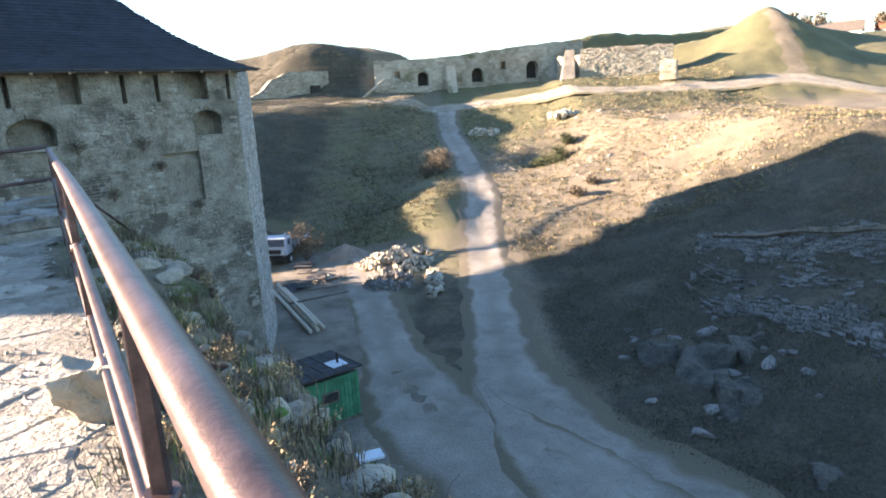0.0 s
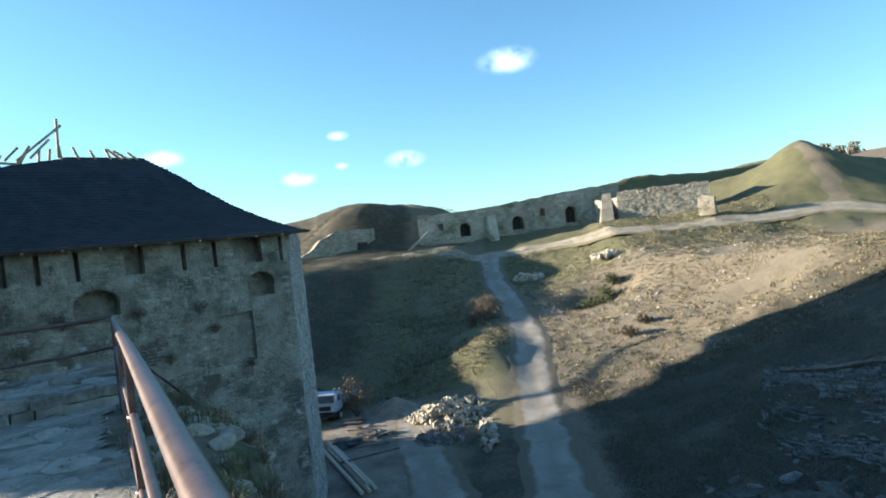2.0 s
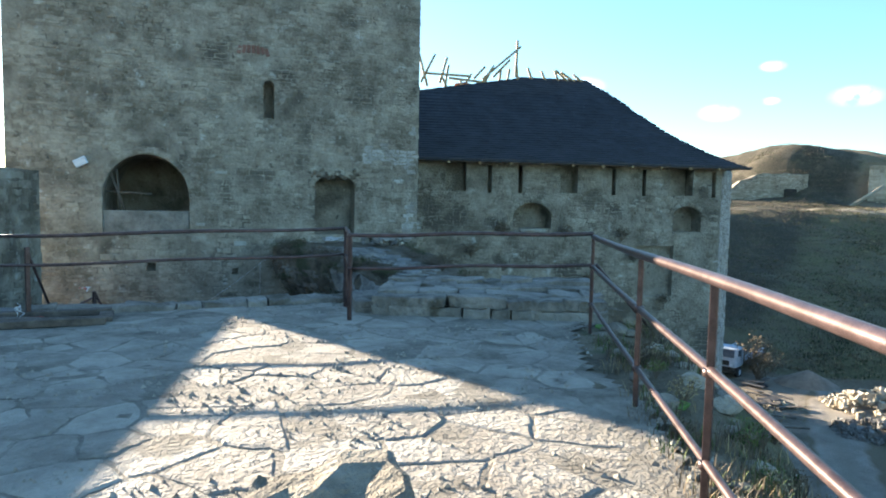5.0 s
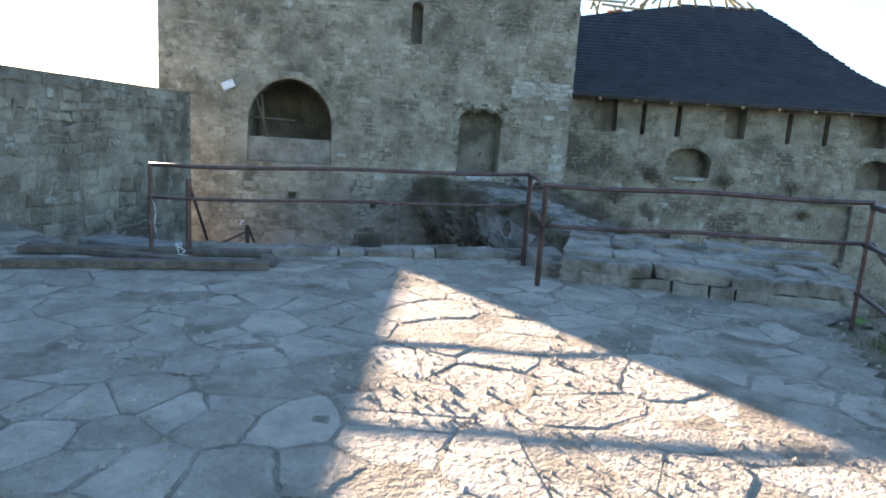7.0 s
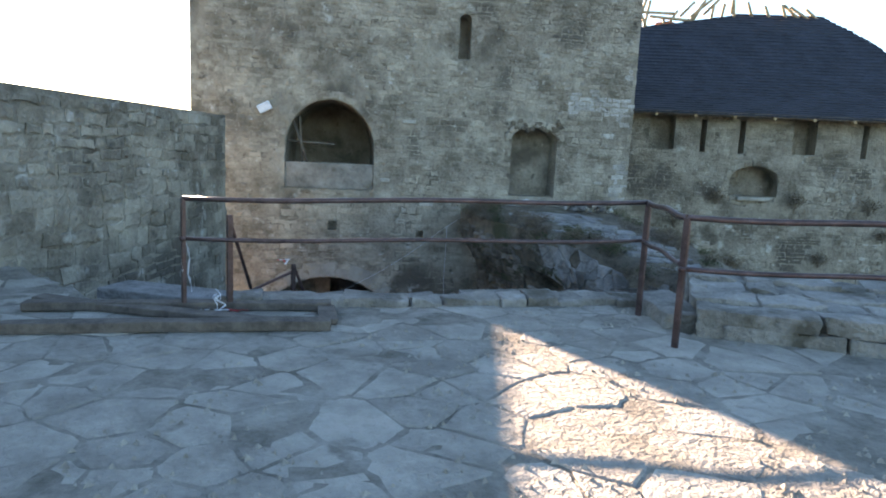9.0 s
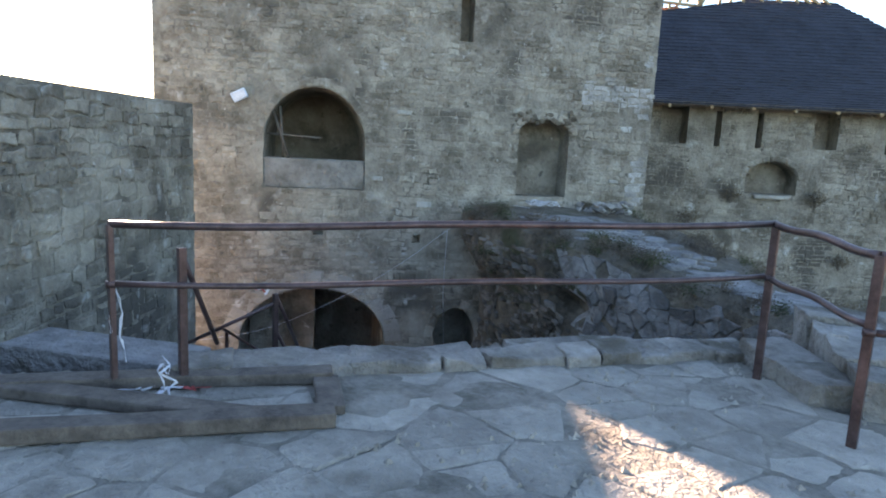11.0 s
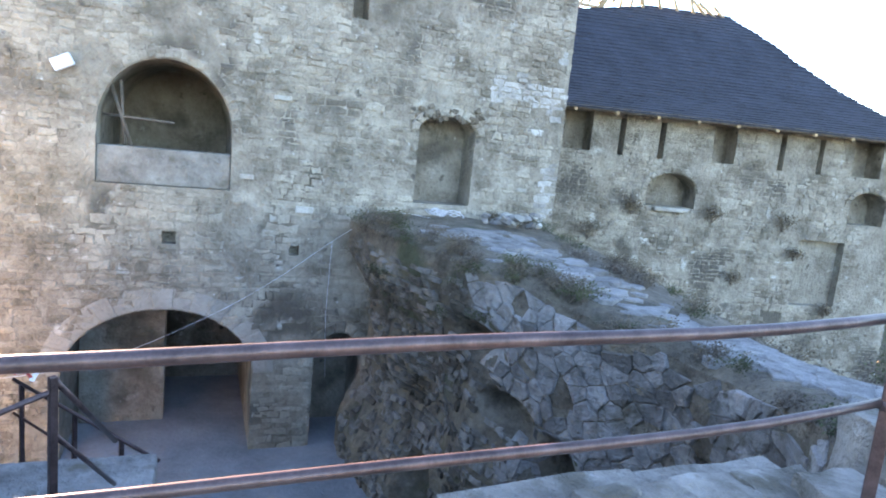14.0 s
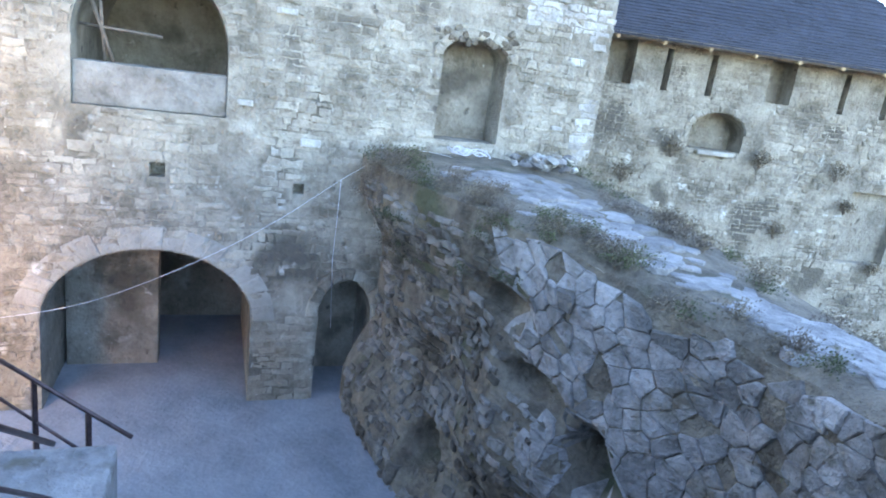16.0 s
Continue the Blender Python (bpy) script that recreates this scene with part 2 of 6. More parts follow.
WHITE_PAINT = material("white_sheet", (0.55, 0.62, 0.7), (0.75, 0.8, 0.85), 2, 0.5, 0.1, 30)
WHITE_WALL = material("limewashed_wall", (0.5, 0.47, 0.42), (0.75, 0.72, 0.66), 1, 0.9, 0.2, 20)
FELT = material("dark_roofing_felt", (0.025, 0.026, 0.03), (0.07, 0.07, 0.075), 3, 0.85, 0.3, 40)
GLASS = material("dull_window_glass", (0.08, 0.1, 0.13), (0.16, 0.19, 0.24), 3, 0.08, 0, 40)
TYRE = material("tyre_rubber", (0.012, 0.012, 0.012), (0.03, 0.03, 0.03), 8, 0.8, 0.2, 60)
TAPE = material("white_plastic_tape", (0.5, 0.5, 0.52), (0.75, 0.75, 0.77), 8, 0.5, 0, 40)
TAPE_RED = material("red_plastic_tape", (0.4, 0.05, 0.05), (0.6, 0.12, 0.1), 8, 0.5, 0, 40)


def earth_material():
    """Hillside cover: dry straw, green turf and a dark scrub tint that carries slope shade, mixed by the ground's own
    cover map and by noise.
    """
    m = bpy.data.materials.new("dry_grass_ground")
    m.use_nodes = True
    n, ln = m.node_tree.nodes, m.node_tree.links
    bsdf = n["Principled BSDF"]
    bsdf.inputs["Roughness"].default_value = 0.97
    geo = n.new("ShaderNodeNewGeometry")
    cover = n.new("ShaderNodeVertexColor")
    cover.layer_name = "cover"
    split = n.new("ShaderNodeSeparateColor")
    ln.new(cover.outputs["Color"], split.inputs["Color"])

    def speckle(scale, detail, rough=0.65):
        node = n.new("ShaderNodeTexNoise")
        node.inputs["Scale"].default_value, node.inputs["Detail"].default_value, node.inputs["Roughness"].default_value = scale, detail, rough
        ln.new(geo.outputs["Position"], node.inputs["Vector"])
        return node.outputs["Fac"]

    def tint(fac, dark, light, lo=0.3, hi=0.72):
        r = n.new("ShaderNodeValToRGB")
        r.color_ramp.elements[0].color, r.color_ramp.elements[1].color = (*dark, 1), (*light, 1)
        r.color_ramp.elements[0].position, r.color_ramp.elements[1].position = lo, hi
        ln.new(fac, r.inputs["Fac"])
        return r.outputs["Color"]

    def blend(fac, a, b):
        mx = n.new("ShaderNodeMix")
        mx.data_type = "RGBA"
        ln.new(fac, mx.inputs["Factor"])
        ln.new(a, mx.inputs["A"])
        ln.new(b, mx.inputs["B"])
        return mx.outputs["Result"]

    def ragged(channel, noise_fac, lo, hi):
        add = n.new("ShaderNodeMath")
        ln.new(split.outputs[channel], add.inputs[0])
        ln.new(noise_fac, add.inputs[1])
        lim = n.new("ShaderNodeMapRange")
        lim.inputs["From Min"].default_value, lim.inputs["From Max"].default_value = lo, hi
        ln.new(add.outputs[0], lim.inputs["Value"])
        return lim.outputs["Result"]

    fine, broad, patch = speckle(5.0, 6.0, 0.7), speckle(0.35, 8.0, 0.7), speckle(0.11, 5.0)
    straw = blend(patch, tint(fine, (0.1, 0.079, 0.05), (0.27, 0.218, 0.15)), tint(broad, (0.09, 0.07, 0.044), (0.29, 0.235, 0.165)))
    turf = blend(patch, tint(fine, (0.05, 0.05, 0.022), (0.2, 0.185, 0.085)), tint(broad, (0.07, 0.062, 0.03), (0.19, 0.17, 0.085)))
    # Dark tint: low scrub, and shade put into the ground colour.
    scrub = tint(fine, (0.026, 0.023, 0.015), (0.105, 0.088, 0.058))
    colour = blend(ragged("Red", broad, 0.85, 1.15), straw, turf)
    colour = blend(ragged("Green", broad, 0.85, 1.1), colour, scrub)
    ln.new(colour, bsdf.inputs["Base Color"])
    b = n.new("ShaderNodeBump")
    b.inputs["Strength"].default_value, b.inputs["Distance"].default_value = 0.7, 0.2
    ln.new(fine, b.inputs["Height"])
    ln.new(b.outputs["Normal"], bsdf.inputs["Normal"])
    return m


EARTH = earth_material()

# ---- building helpers ----
def mesh_object(name, verts, faces, mat, parent=None, smooth=False):
    me = bpy.data.meshes.new(name)
    me.from_pydata([tuple(v) for v in verts], [], faces)
    me.materials.append(mat)
    if smooth:
        me.polygons.foreach_set("use_smooth", [True] * len(me.polygons))
    me.update()
    ob = new(name, me)
    ob.parent = parent
    return ob


def part(name, bm, mat, parent, label=""):
    me = bpy.data.meshes.new(name)
    bm.to_mesh(me)
    bm.free()
    me.materials.append(mat)
    ob = new(name, me)
    ob.parent = parent
    return tagged(ob, label)


def thing(name, label, category, m=None, group="", kind=""):
    ob = new(name)
    ob.empty_display_size = 0.2
    if m is not None:
        ob.matrix_world = m
    return tagged(ob, label, category, group, kind)


def box_bm(size, centre=(0, 0, 0), bevel=0.0, turn=None):
    bm = bmesh.new()
    bmesh.ops.create_cube(bm, size=1.0)
    bmesh.ops.scale(bm, vec=size, verts=bm.verts)
    if bevel:
        bmesh.ops.bevel(bm, geom=bm.edges[:], offset=bevel, segments=2, affect="EDGES", profile=0.6)
    if turn is not None:
        bmesh.ops.transform(bm, matrix=turn, verts=bm.verts)
    bmesh.ops.translate(bm, vec=centre, verts=bm.verts)
    return bm


def tube_bm(points, radius, sides=12, caps=True):
    """A round bar along points; radius may be a list."""
    bm = bmesh.new()
    pts = [Vector(p) for p in points]
    rad = radius if isinstance(radius, (list, tuple)) else [radius] * len(pts)
    rings = []
    for i, p in enumerate(pts):
        d = (pts[min(i + 1, len(pts) - 1)] - pts[max(i - 1, 0)]).normalized()
        a = d.cross(Vector((0, 0, 1)) if abs(d.z) < 0.95 else Vector((1, 0, 0))).normalized()
        b = d.cross(a)
        rings.append([bm.verts.new(p + rad[i] * (math.cos(2 * math.pi * k / sides) * a + math.sin(2 * math.pi * k / sides) * b)) for k in range(sides)])
    for r0, r1 in zip(rings, rings[1:]):
        for k in range(sides):
            f = bm.faces.new((r0[k], r0[(k + 1) % sides], r1[(k + 1) % sides], r1[k]))
            f.smooth = True
    if caps:
        bm.faces.new(rings[0])
        bm.faces.new(rings[-1][::-1])
    bmesh.ops.recalc_face_normals(bm, faces=bm.faces)
    return bm


def rect(u0, z0, u1, z1):
    return [(u0, z0), (u1, z0), (u1, z1), (u0, z1)]


def arch(u0, z0, u1, spring, top, n=17):
    """A round-headed opening: jambs up to spring, a half ellipse up to top."""
    c, r = (u0 + u1) / 2, (u1 - u0) / 2
    return [(u0, z0), (u1, z0)] + [(c + r * math.cos(math.pi * k / (n - 1)), spring + (top - spring) * math.sin(math.pi * k / (n - 1))) for k in range(n)]


def inside(p, loop):
    hit = False
    for (x0, y0), (x1, y1) in zip(loop, loop[1:] + loop[:1]):
        if (y0 > p[1]) != (y1 > p[1]) and p[0] < (x1 - x0) * (p[1] - y0) / (y1 - y0) + x0:
            hit = not hit
    return hit


class Face:
    """A wall face: a start point, its run along the ground and its outward normal; batter leans it back with height."""

    def __init__(self, start, run, batter=0.0):
        self.o, self.u = Vector((*start, 0)), Vector((*run, 0)).normalized()
        self.n, self.batter = Vector((self.u.y, -self.u.x, 0)), batter

    def at(self, u, z, out=0.0):
        return self.o + self.u * u + Vector((0, 0, z)) + self.n * (out - self.batter * z)


def wall_face(name, face, outline, openings, mat, parent, depth_mat):
    """The face with its openings (loop, depth, closed at the back), and their reveals, in one mesh."""
    loops = [outline] + [o[0] for o in openings]
    pts, edges = [], []
    for lp in loops:
        k = len(pts)
        pts += [Vector(p) for p in lp]
        edges += [(k + i, k + (i + 1) % len(lp)) for i in range(len(lp))]
    v2, _, f2, _, _, _ = geometry.delaunay_2d_cdt(pts, edges, [], 0, 1e-5)
    verts, faces = [face.at(p.x, p.y) for p in v2], []
    for f in f2:
        c = sum((v2[i] for i in f), Vector((0, 0))) / len(f)
        if inside(c, outline) and not any(inside(c, o[0]) for o in openings):
            faces.append(tuple(f))
    for lp, depth, closed in openings:
        k = len(verts)
        verts += [face.at(u, z) for u, z in lp] + [face.at(u, z, -depth) for u, z in lp]
        n = len(lp)
        faces += [(k + i, k + (i + 1) % n, k + n + (i + 1) % n, k + n + i) for i in range(n)]
        if closed:
            faces.append(tuple(range(k + n, k + 2 * n)))
    return mesh_object(name, verts, faces, mat, parent)


def masonry(face, u0, u1, z0, z1, keep, rng, low=0.14, high=0.3, length=(0.2, 0.6), proud=(0.005, 0.045), gap=0.018):
    """Courses of rough stones on a face: (corners, outward depth) of each, where keep(u, z) holds."""
    z = z0
    out = []
    while z < z1:
        h = rng.uniform(low, high)
        u = u0 - rng.uniform(0, 0.4)
        while u < u1:
            w = rng.uniform(*length) * (0.7 + h / high * 0.5)
            a, b, c, d = u + gap, min(u + w, u1) - gap, z + gap, min(z + h, z1) - gap
            if b - a > 0.08 and a >= u0 - 0.02 and all(keep(p, q) for p in (a, (a + b) / 2, b) for q in (c, d)):
                j = min(0.06, 0.2 * h)
                wave = 0.07 * noise.noise(Vector((a * 0.7, c * 0.5, 6)))
                loop = [(p + rng.uniform(-j, j), q + wave + rng.uniform(-j, j)) for p, q in ((a, c), ((a + b) / 2, c), (b, c), (b, d), ((a + b) / 2, d), (a, d))]
                out.append((loop, rng.uniform(*proud)))
            u += w
        z += h
    return out


def stone_mesh(face, loop, depth, verts, faces, origin=None, inset=(0.8, 0.74), rough=0.014):
    """Adds one stone: its sides and a slightly smaller front."""
    k, n = len(verts), len(loop)
    cu, cz = sum(p[0] for p in loop) / n, sum(p[1] for p in loop) / n
    o = origin or Vector((0, 0, 0))
    verts += [face.at(u, z, -0.03) - o for u, z in loop]
    verts += [face.at(u, z, depth * 0.65) - o for u, z in loop]
    verts += [face.at(cu + (u - cu) * inset[0], cz + (z - cz) * inset[1], depth + rough * noise.noise(Vector((u * 4, z * 4, cu * 7)))) - o for u, z in loop]
    for a, b in ((0, n), (n, 2 * n)):
        faces += [(k + a + i, k + a + (i + 1) % n, k + b + (i + 1) % n, k + b + i) for i in range(n)]
    faces.append(tuple(range(k + 2 * n, k + 3 * n)))


def lay_stones(face, stones, mat_piece, mat_rest, parent, near=0, name="stone", inset=(0.8, 0.74), rough=0.014):
    """The first stones as pieces of their own, the others joined."""
    for loop, depth in stones[:near]:
        v, f = [], []
        o = face.at(*loop[0])
        stone_mesh(face, loop, depth, v, f, o, inset, rough)
        mesh_object(name, v, f, mat_piece, parent).location = o
    v, f = [], []
    for loop, depth in stones[near:]:
        stone_mesh(face, loop, depth, v, f, None, inset, rough)
    if f:
        tagged(mesh_object("stonework", v, f, mat_rest, parent), kind="stuff")


def lerp_table(table, x):
    for (x0, y0), (x1, y1) in zip(table, table[1:]):
        if x <= x1:
            t = max(0.0, (x - x0) / (x1 - x0))
            t = t * t * (3 - 2 * t) * 0.5 + t * 0.5
            return y0 + (y1 - y0) * t
    return table[-1][1]


def smooth(t):
    t = max(0.0, min(1.0, t))
    return t * t * (3 - 2 * t)


def hump(x, y, cx, cy, rx, ry, h, p=2.0):
    d = math.hypot((x - cx) / rx, (y - cy) / ry)
    return h * math.exp(-d ** p)


# ---- ground ----
ROAD_X = [(-40, 30), (8, 14), (16, 9), (22, 5.6), (28, 4.3), (38, 4.6), (50, 5.0), (68, 6.2), (80, 5.6), (95, 4.2), (113, 3.9), (130, 4)]
ROAD_Z = [(-60, -12), (20, -11.6), (38, -11.7), (50, -10.9), (68, -8.1), (95, -4.0), (104, -0.8), (110, 1.0), (116, 2.8), (400, 3.6)]

LEFT_Z = [(50, -11.6), (57, -11.5), (62, -10.9), (75, -8.3), (88, -4.6), (100, -0.8), (108, 2.2), (400, 3)]


def smooth_lin(t):
    t = max(0.0, min(1.0, t))
    return t ** 1.85


def ground_z(x, y, rough=True):
    base = lerp_table(ROAD_Z, y)
    rx = lerp_table(ROAD_X, y)
    right = -2.2 + 5.2 * smooth((y - 82) / 26)
    left = 1.4 + 1.3 * smooth((y - 98) / 16)
    wide = 28 - 12 * smooth((y - 55) / 30)
    zr = base + (right - base) * smooth_lin((x - rx - 2.6) / wide)
    floor_l = base + (min(base, -11.6) - base) * smooth((rx - 2 - x) / 5) * (1 - smooth((y - 50) / 12))
    prof = lerp_table(LEFT_Z, y)
    brow = min(rx - 3, -6 + 0.3 * (y - 60))
    zl = floor_l + (prof - floor_l) * smooth((rx - 1.5 - x) / 5) * smooth((y - 50) / 6) + 0.25 * max(0.0, brow - x) * smooth((y - 54) / 6)
    if zl > left - 1.0:
        zl = left - math.exp(-(zl - left + 1.0))
    z = zr if x > rx else zl
    if abs(x - rx) < 2.0:
        z = base
    # mounds and the earth ramparts on and behind the far wall
    z += hump(x, y, -18.1, 124.4, 11.2, 7.3, 8.2, 2.2) + hump(x, y, -19.7, 118.2, 7.8, 3.1, 3.6, 2.6) + hump(x, y, -35, 131, 15.7, 7.8, 7.4, 2.6) + hump(x, y, -10, 121.5, 7, 4, 2.0, 2.2)
    z += hump(x, y, 60, 114, 10, 11, 10.4, 1.5) + hump(x, y, 46, 121, 8, 6, 3.2, 2.2) + hump(x, y, 38, 127, 9, 8, 1.6, 2.4)
    wall_y = 114.45 + 0.2424 * x
    if x > -14:
        z += 6.9 * smooth((x + 14) / 12) * smooth((y - wall_y - 1.2) / 5) * (1 - smooth((y - 190) / 80)) * (0.72 + 0.28 * smooth(x / 30)) * (1 - smooth((x - 70) / 30))
    # hollow with scrub beside the road
    z -= hump(x, y, 16, 79, 4.0, 3.2, 2.2, 2.4)
    # spur between the yard and the road
    z += hump(x, y, 0.6, 64, 2.8, 9.5, 2.2, 2.2) + hump(x, y, -3.4, 61, 3.6, 4.6, 1.1, 2.2) + hump(x, y, 105, 155, 40, 30, 7.5, 2.4)
    if rough:
        v = Vector((x * 0.13, y * 0.13, 0.3))
        amp = 0.5 * smooth((abs(x - rx) - 2) / 6)
        if y < 54 and x < rx:
            amp *= 0.3
        z += 0.45 * smooth((abs(x - rx) - 4) / 8) * (noise.noise(Vector((x * 0.07, y * 0.3 + x * 0.12, 5))) + 0.5 * noise.noise(Vector((x * 0.15, y * 0.7 + x * 0.3, 9)))) * (1 if 16 < y < 135 and (x > rx or y > 58) else 0)
        z += amp * (noise.noise(v) + 0.45 * noise.noise(v * 2.9) + 0.2 * noise.noise(v * 7.3)) * (1 if y < 400 else 0)
    return z


def spread(lo, hi, step, far):
    out, d, a = [], step, lo
    while a > -far:
        d *= 1.35
        a -= d
        out.insert(0, a)
    out += list(np.arange(lo, hi, step))
    d, a = step, hi
    while a < far:
        out.append(a)
        d *= 1.35
        a += d
    return out


def cover_at(x, y):
    """Land cover: how green the turf is, and how dense the dark scrub, slope shade included."""
    rx = lerp_table(ROAD_X, y)
    if x < rx:
        green = 0.55 if y < 104 else 0.4
        green += 0.3 * smooth((x + 7) / 4) * smooth((70 - y) / 8)
        # Dark cover deepens the shade on the left slope and the mounds.
        shade_scrub = 0.36 * smooth((y - 103) / 4) * smooth((-6 - x) / 5) + 0.6 * smooth((-7 - x) / 7) * smooth((y - 56) / 8)
        if y < 56:
            green, shade_scrub = 0.5 * smooth((x + 3) / 2), 0.55 * smooth((x + 3) / 3) * smooth((50 - y) / 6)
    else:
        green = 0.3 + 0.42 * smooth((y - 78) / 14) - 0.25 * smooth((x - rx - 6) / 10) * (1 - smooth((y - 84) / 10))
        # Dark cover painted over the slope that lies in the castle's shadow.
        shade_scrub = 0.66 * smooth((62 - y + 0.3 * (x - 14)) / 14) * smooth((x - rx - 1.2) / 3)
    if 96 < y < 113 and abs(x - 56.5 - 0.23 * (y - 98.5)) < 1.3:
        green = 0.0
    return green, min(shade_scrub, 0.6)


gx, gy = spread(-44, 92, 0.8, 3000), spread(14, 136, 0.8, 3000)
nx = len(gx)
ground = tagged(mesh_object("ground", [(x, y, ground_z(x, y)) for y in gy for x in gx],
                            [(j * nx + i, j * nx + i + 1, (j + 1) * nx + i + 1, (j + 1) * nx + i) for j in range(len(gy) - 1) for i in range(nx - 1)], EARTH, smooth=True),
                "dry grass hillsides and valley floor of bare earth", "ground", kind="structure")
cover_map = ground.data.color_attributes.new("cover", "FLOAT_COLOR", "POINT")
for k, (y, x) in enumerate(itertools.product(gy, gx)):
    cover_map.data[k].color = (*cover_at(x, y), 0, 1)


def strip(name, centre, wide, mat, lift, label, rut=0.018, cols=11):
    """A track laid on the ground along centre (x, y), with ragged edges that run into the ground."""
    v, f = [], []
    for i, (x, y) in enumerate(centre):
        x1, y1 = centre[min(i + 1, len(centre) - 1)]
        x0, y0 = centre[max(i - 1, 0)]
        d = Vector((y1 - y0, x0 - x1)).normalized()
        width = wide(y) if callable(wide) else wide
        wl, wr = (width / 2 * (1 + 0.2 * noise.noise(Vector((i * 0.4, k, 7))) + 0.16 * noise.noise(Vector((i * 1.3, k, 3)))) for k in (1, 9))
        for c in range(cols):
            s = -wl + (wl + wr) * c / (cols - 1)
            px, py = x + d.x * s, y + d.y * s
            v.append((px, py, max(ground_z(px, py), ground_z(px, py, False)) + lift - rut * math.cos(s / width * 4 * math.pi) + 0.05 * noise.noise(Vector((px * 0.6, py * 0.6, 4))) - (0.06 if c in (0, cols - 1) else 0.015 if c in (1, cols - 2) else 0)))
    for i in range(len(centre) - 1):
        f += [(i * cols + c, i * cols + c + 1, (i + 1) * cols + c + 1, (i + 1) * cols + c) for c in range(cols - 1)]
    ob = mesh_object(name, v, f, mat, smooth=True)
    track = ob.data.color_attributes.new("track", "FLOAT_COLOR", "POINT")
    for k in range(len(v)):
        s = abs(2 * (k % cols) / (cols - 1) - 1)
        track.data[k].color = (smooth((s - 0.3) / 0.7) if s < 1 else 1.0, smooth(1 - abs(s) / 0.45), 0, 1)
    return tagged(ob, label, "road", kind="structure")


def along(points, step=0.8):
    """Points at even steps on a smooth line through a few points."""
    out = []
    for i in range(len(points) - 1):
        p0, p1, p2, p3 = (Vector(points[max(0, min(len(points) - 1, i + k))]) for k in (-1, 0, 1, 2))
        n = max(2, int((p2 - p1).length / step))
        for k in range(n):
            t = k / n
            out.append(tuple(0.5 * ((2 * p1) + (p2 - p0) * t + (2 * p0 - 5 * p1 + 4 * p2 - p3) * t * t + (3 * p1 - p0 - 3 * p2 + p3) * t ** 3)))
    return out + [tuple(points[-1])]


strip("yard_soil", along([(-9, 55), (-8.5, 48), (-7, 40), (-5, 32), (-2, 26), (3, 19), (9, 11)]), 8.5, SOIL, 0.05, "trodden bare earth of a builders' yard", 0.02, 15)
strip("yard_track", along([(-4.8, 54), (-4.4, 47.5), (-3, 40), (-1.5, 32.3), (0.8, 24.5), (4, 19.5), (9, 13)]), lambda y: 4.0 + 3.2 * smooth((34 - y) / 12), GRAVEL, 0.08, "pale gravel track through the yard")
strip("road", [(lerp_table(ROAD_X, y), y) for y in np.arange(8, 105.5, 0.8)], lambda y: 4.1 + 2.6 * smooth((34 - y) / 14), GRAVEL, 0.09, "pale gravel track with two wheel ruts")
strip("field_path", along([(-14, 99), (-6, 101), (4, 105.5), (14, 104.5), (25.5, 98), (42, 95.6), (54.5, 95), (64, 88)]), 4.2, PATH_EARTH, 0.1, "bare pale earth path across the grass", 0.02)
strip("gravel_apron", along([(2.9, 27.5), (3.9, 24), (5.9, 19.5), (9.8, 13), (14, 7)]), lambda y: 0.8 + 5.0 * smooth((27 - y) / 8), GRAVEL, 0.1, "pale gravel where the two tracks meet")

# ---- terrace ----
terrace = thing("terrace", "paved castle terrace on a stone bastion", "terrace", kind="structure")
EDGE = [(2.05, -1.2), (-1.85, 5.45), (-2.75, 6.3), (-3.6, 7.75), (-3.9, 8.9), (-6.6, 7.0), (-7.7, 7.9), (-9.75, 3.7), (-10.4, 2.9), (-19, 1.4), (-19, -9), (6.6, -9)]


def prism(name, loop, z0, z1, mat, parent=None):
    n = len(loop)
    v = [(x, y, z0) for x, y in loop] + [(x, y, z1) for x, y in loop]
    f = [(i, (i + 1) % n, n + (i + 1) % n, n + i) for i in range(n)] + [tuple(range(n, 2 * n)), tuple(range(n))[::-1]]
    return mesh_object(name, v, f, mat, parent)


def dusty_top():
    """The bed of the paving: uneven dust between the stones."""
    v, f, ids = [], [], {}
    step = 0.12
    for i in range(int(26 / step)):
        for j in range(int(18 / step)):
            x, y = -19 + i * step, -9 + j * step
            if inside((x, y), EDGE):
                ids[i, j] = len(v)
                v.append((x, y, -0.001 + 0.011 * noise.noise(Vector((x * 1.6, y * 1.6, 1))) + 0.004 * noise.noise(Vector((x * 7, y * 7, 1)))))
    for i, j in ids:
        q = [ids.get(k) for k in ((i, j), (i + 1, j), (i + 1, j + 1), (i, j + 1))]
        if None not in q:
            f.append(q)
    return mesh_object("paving_bed", v, f, DUST, terrace, smooth=True)


prism("terrace_body", EDGE[::-1], -13, -0.06, DUST, terrace)
dusty_top()

# ---- keep ----
KEEP = Face((-14.13, 17.42), (-0.54, -0.842))
KEEP.n = Vector((0.842, -0.54, 0))
KL = 11.9
keep = thing("keep", "tall grey limestone castle keep with a ragged top", "tower", kind="structure")
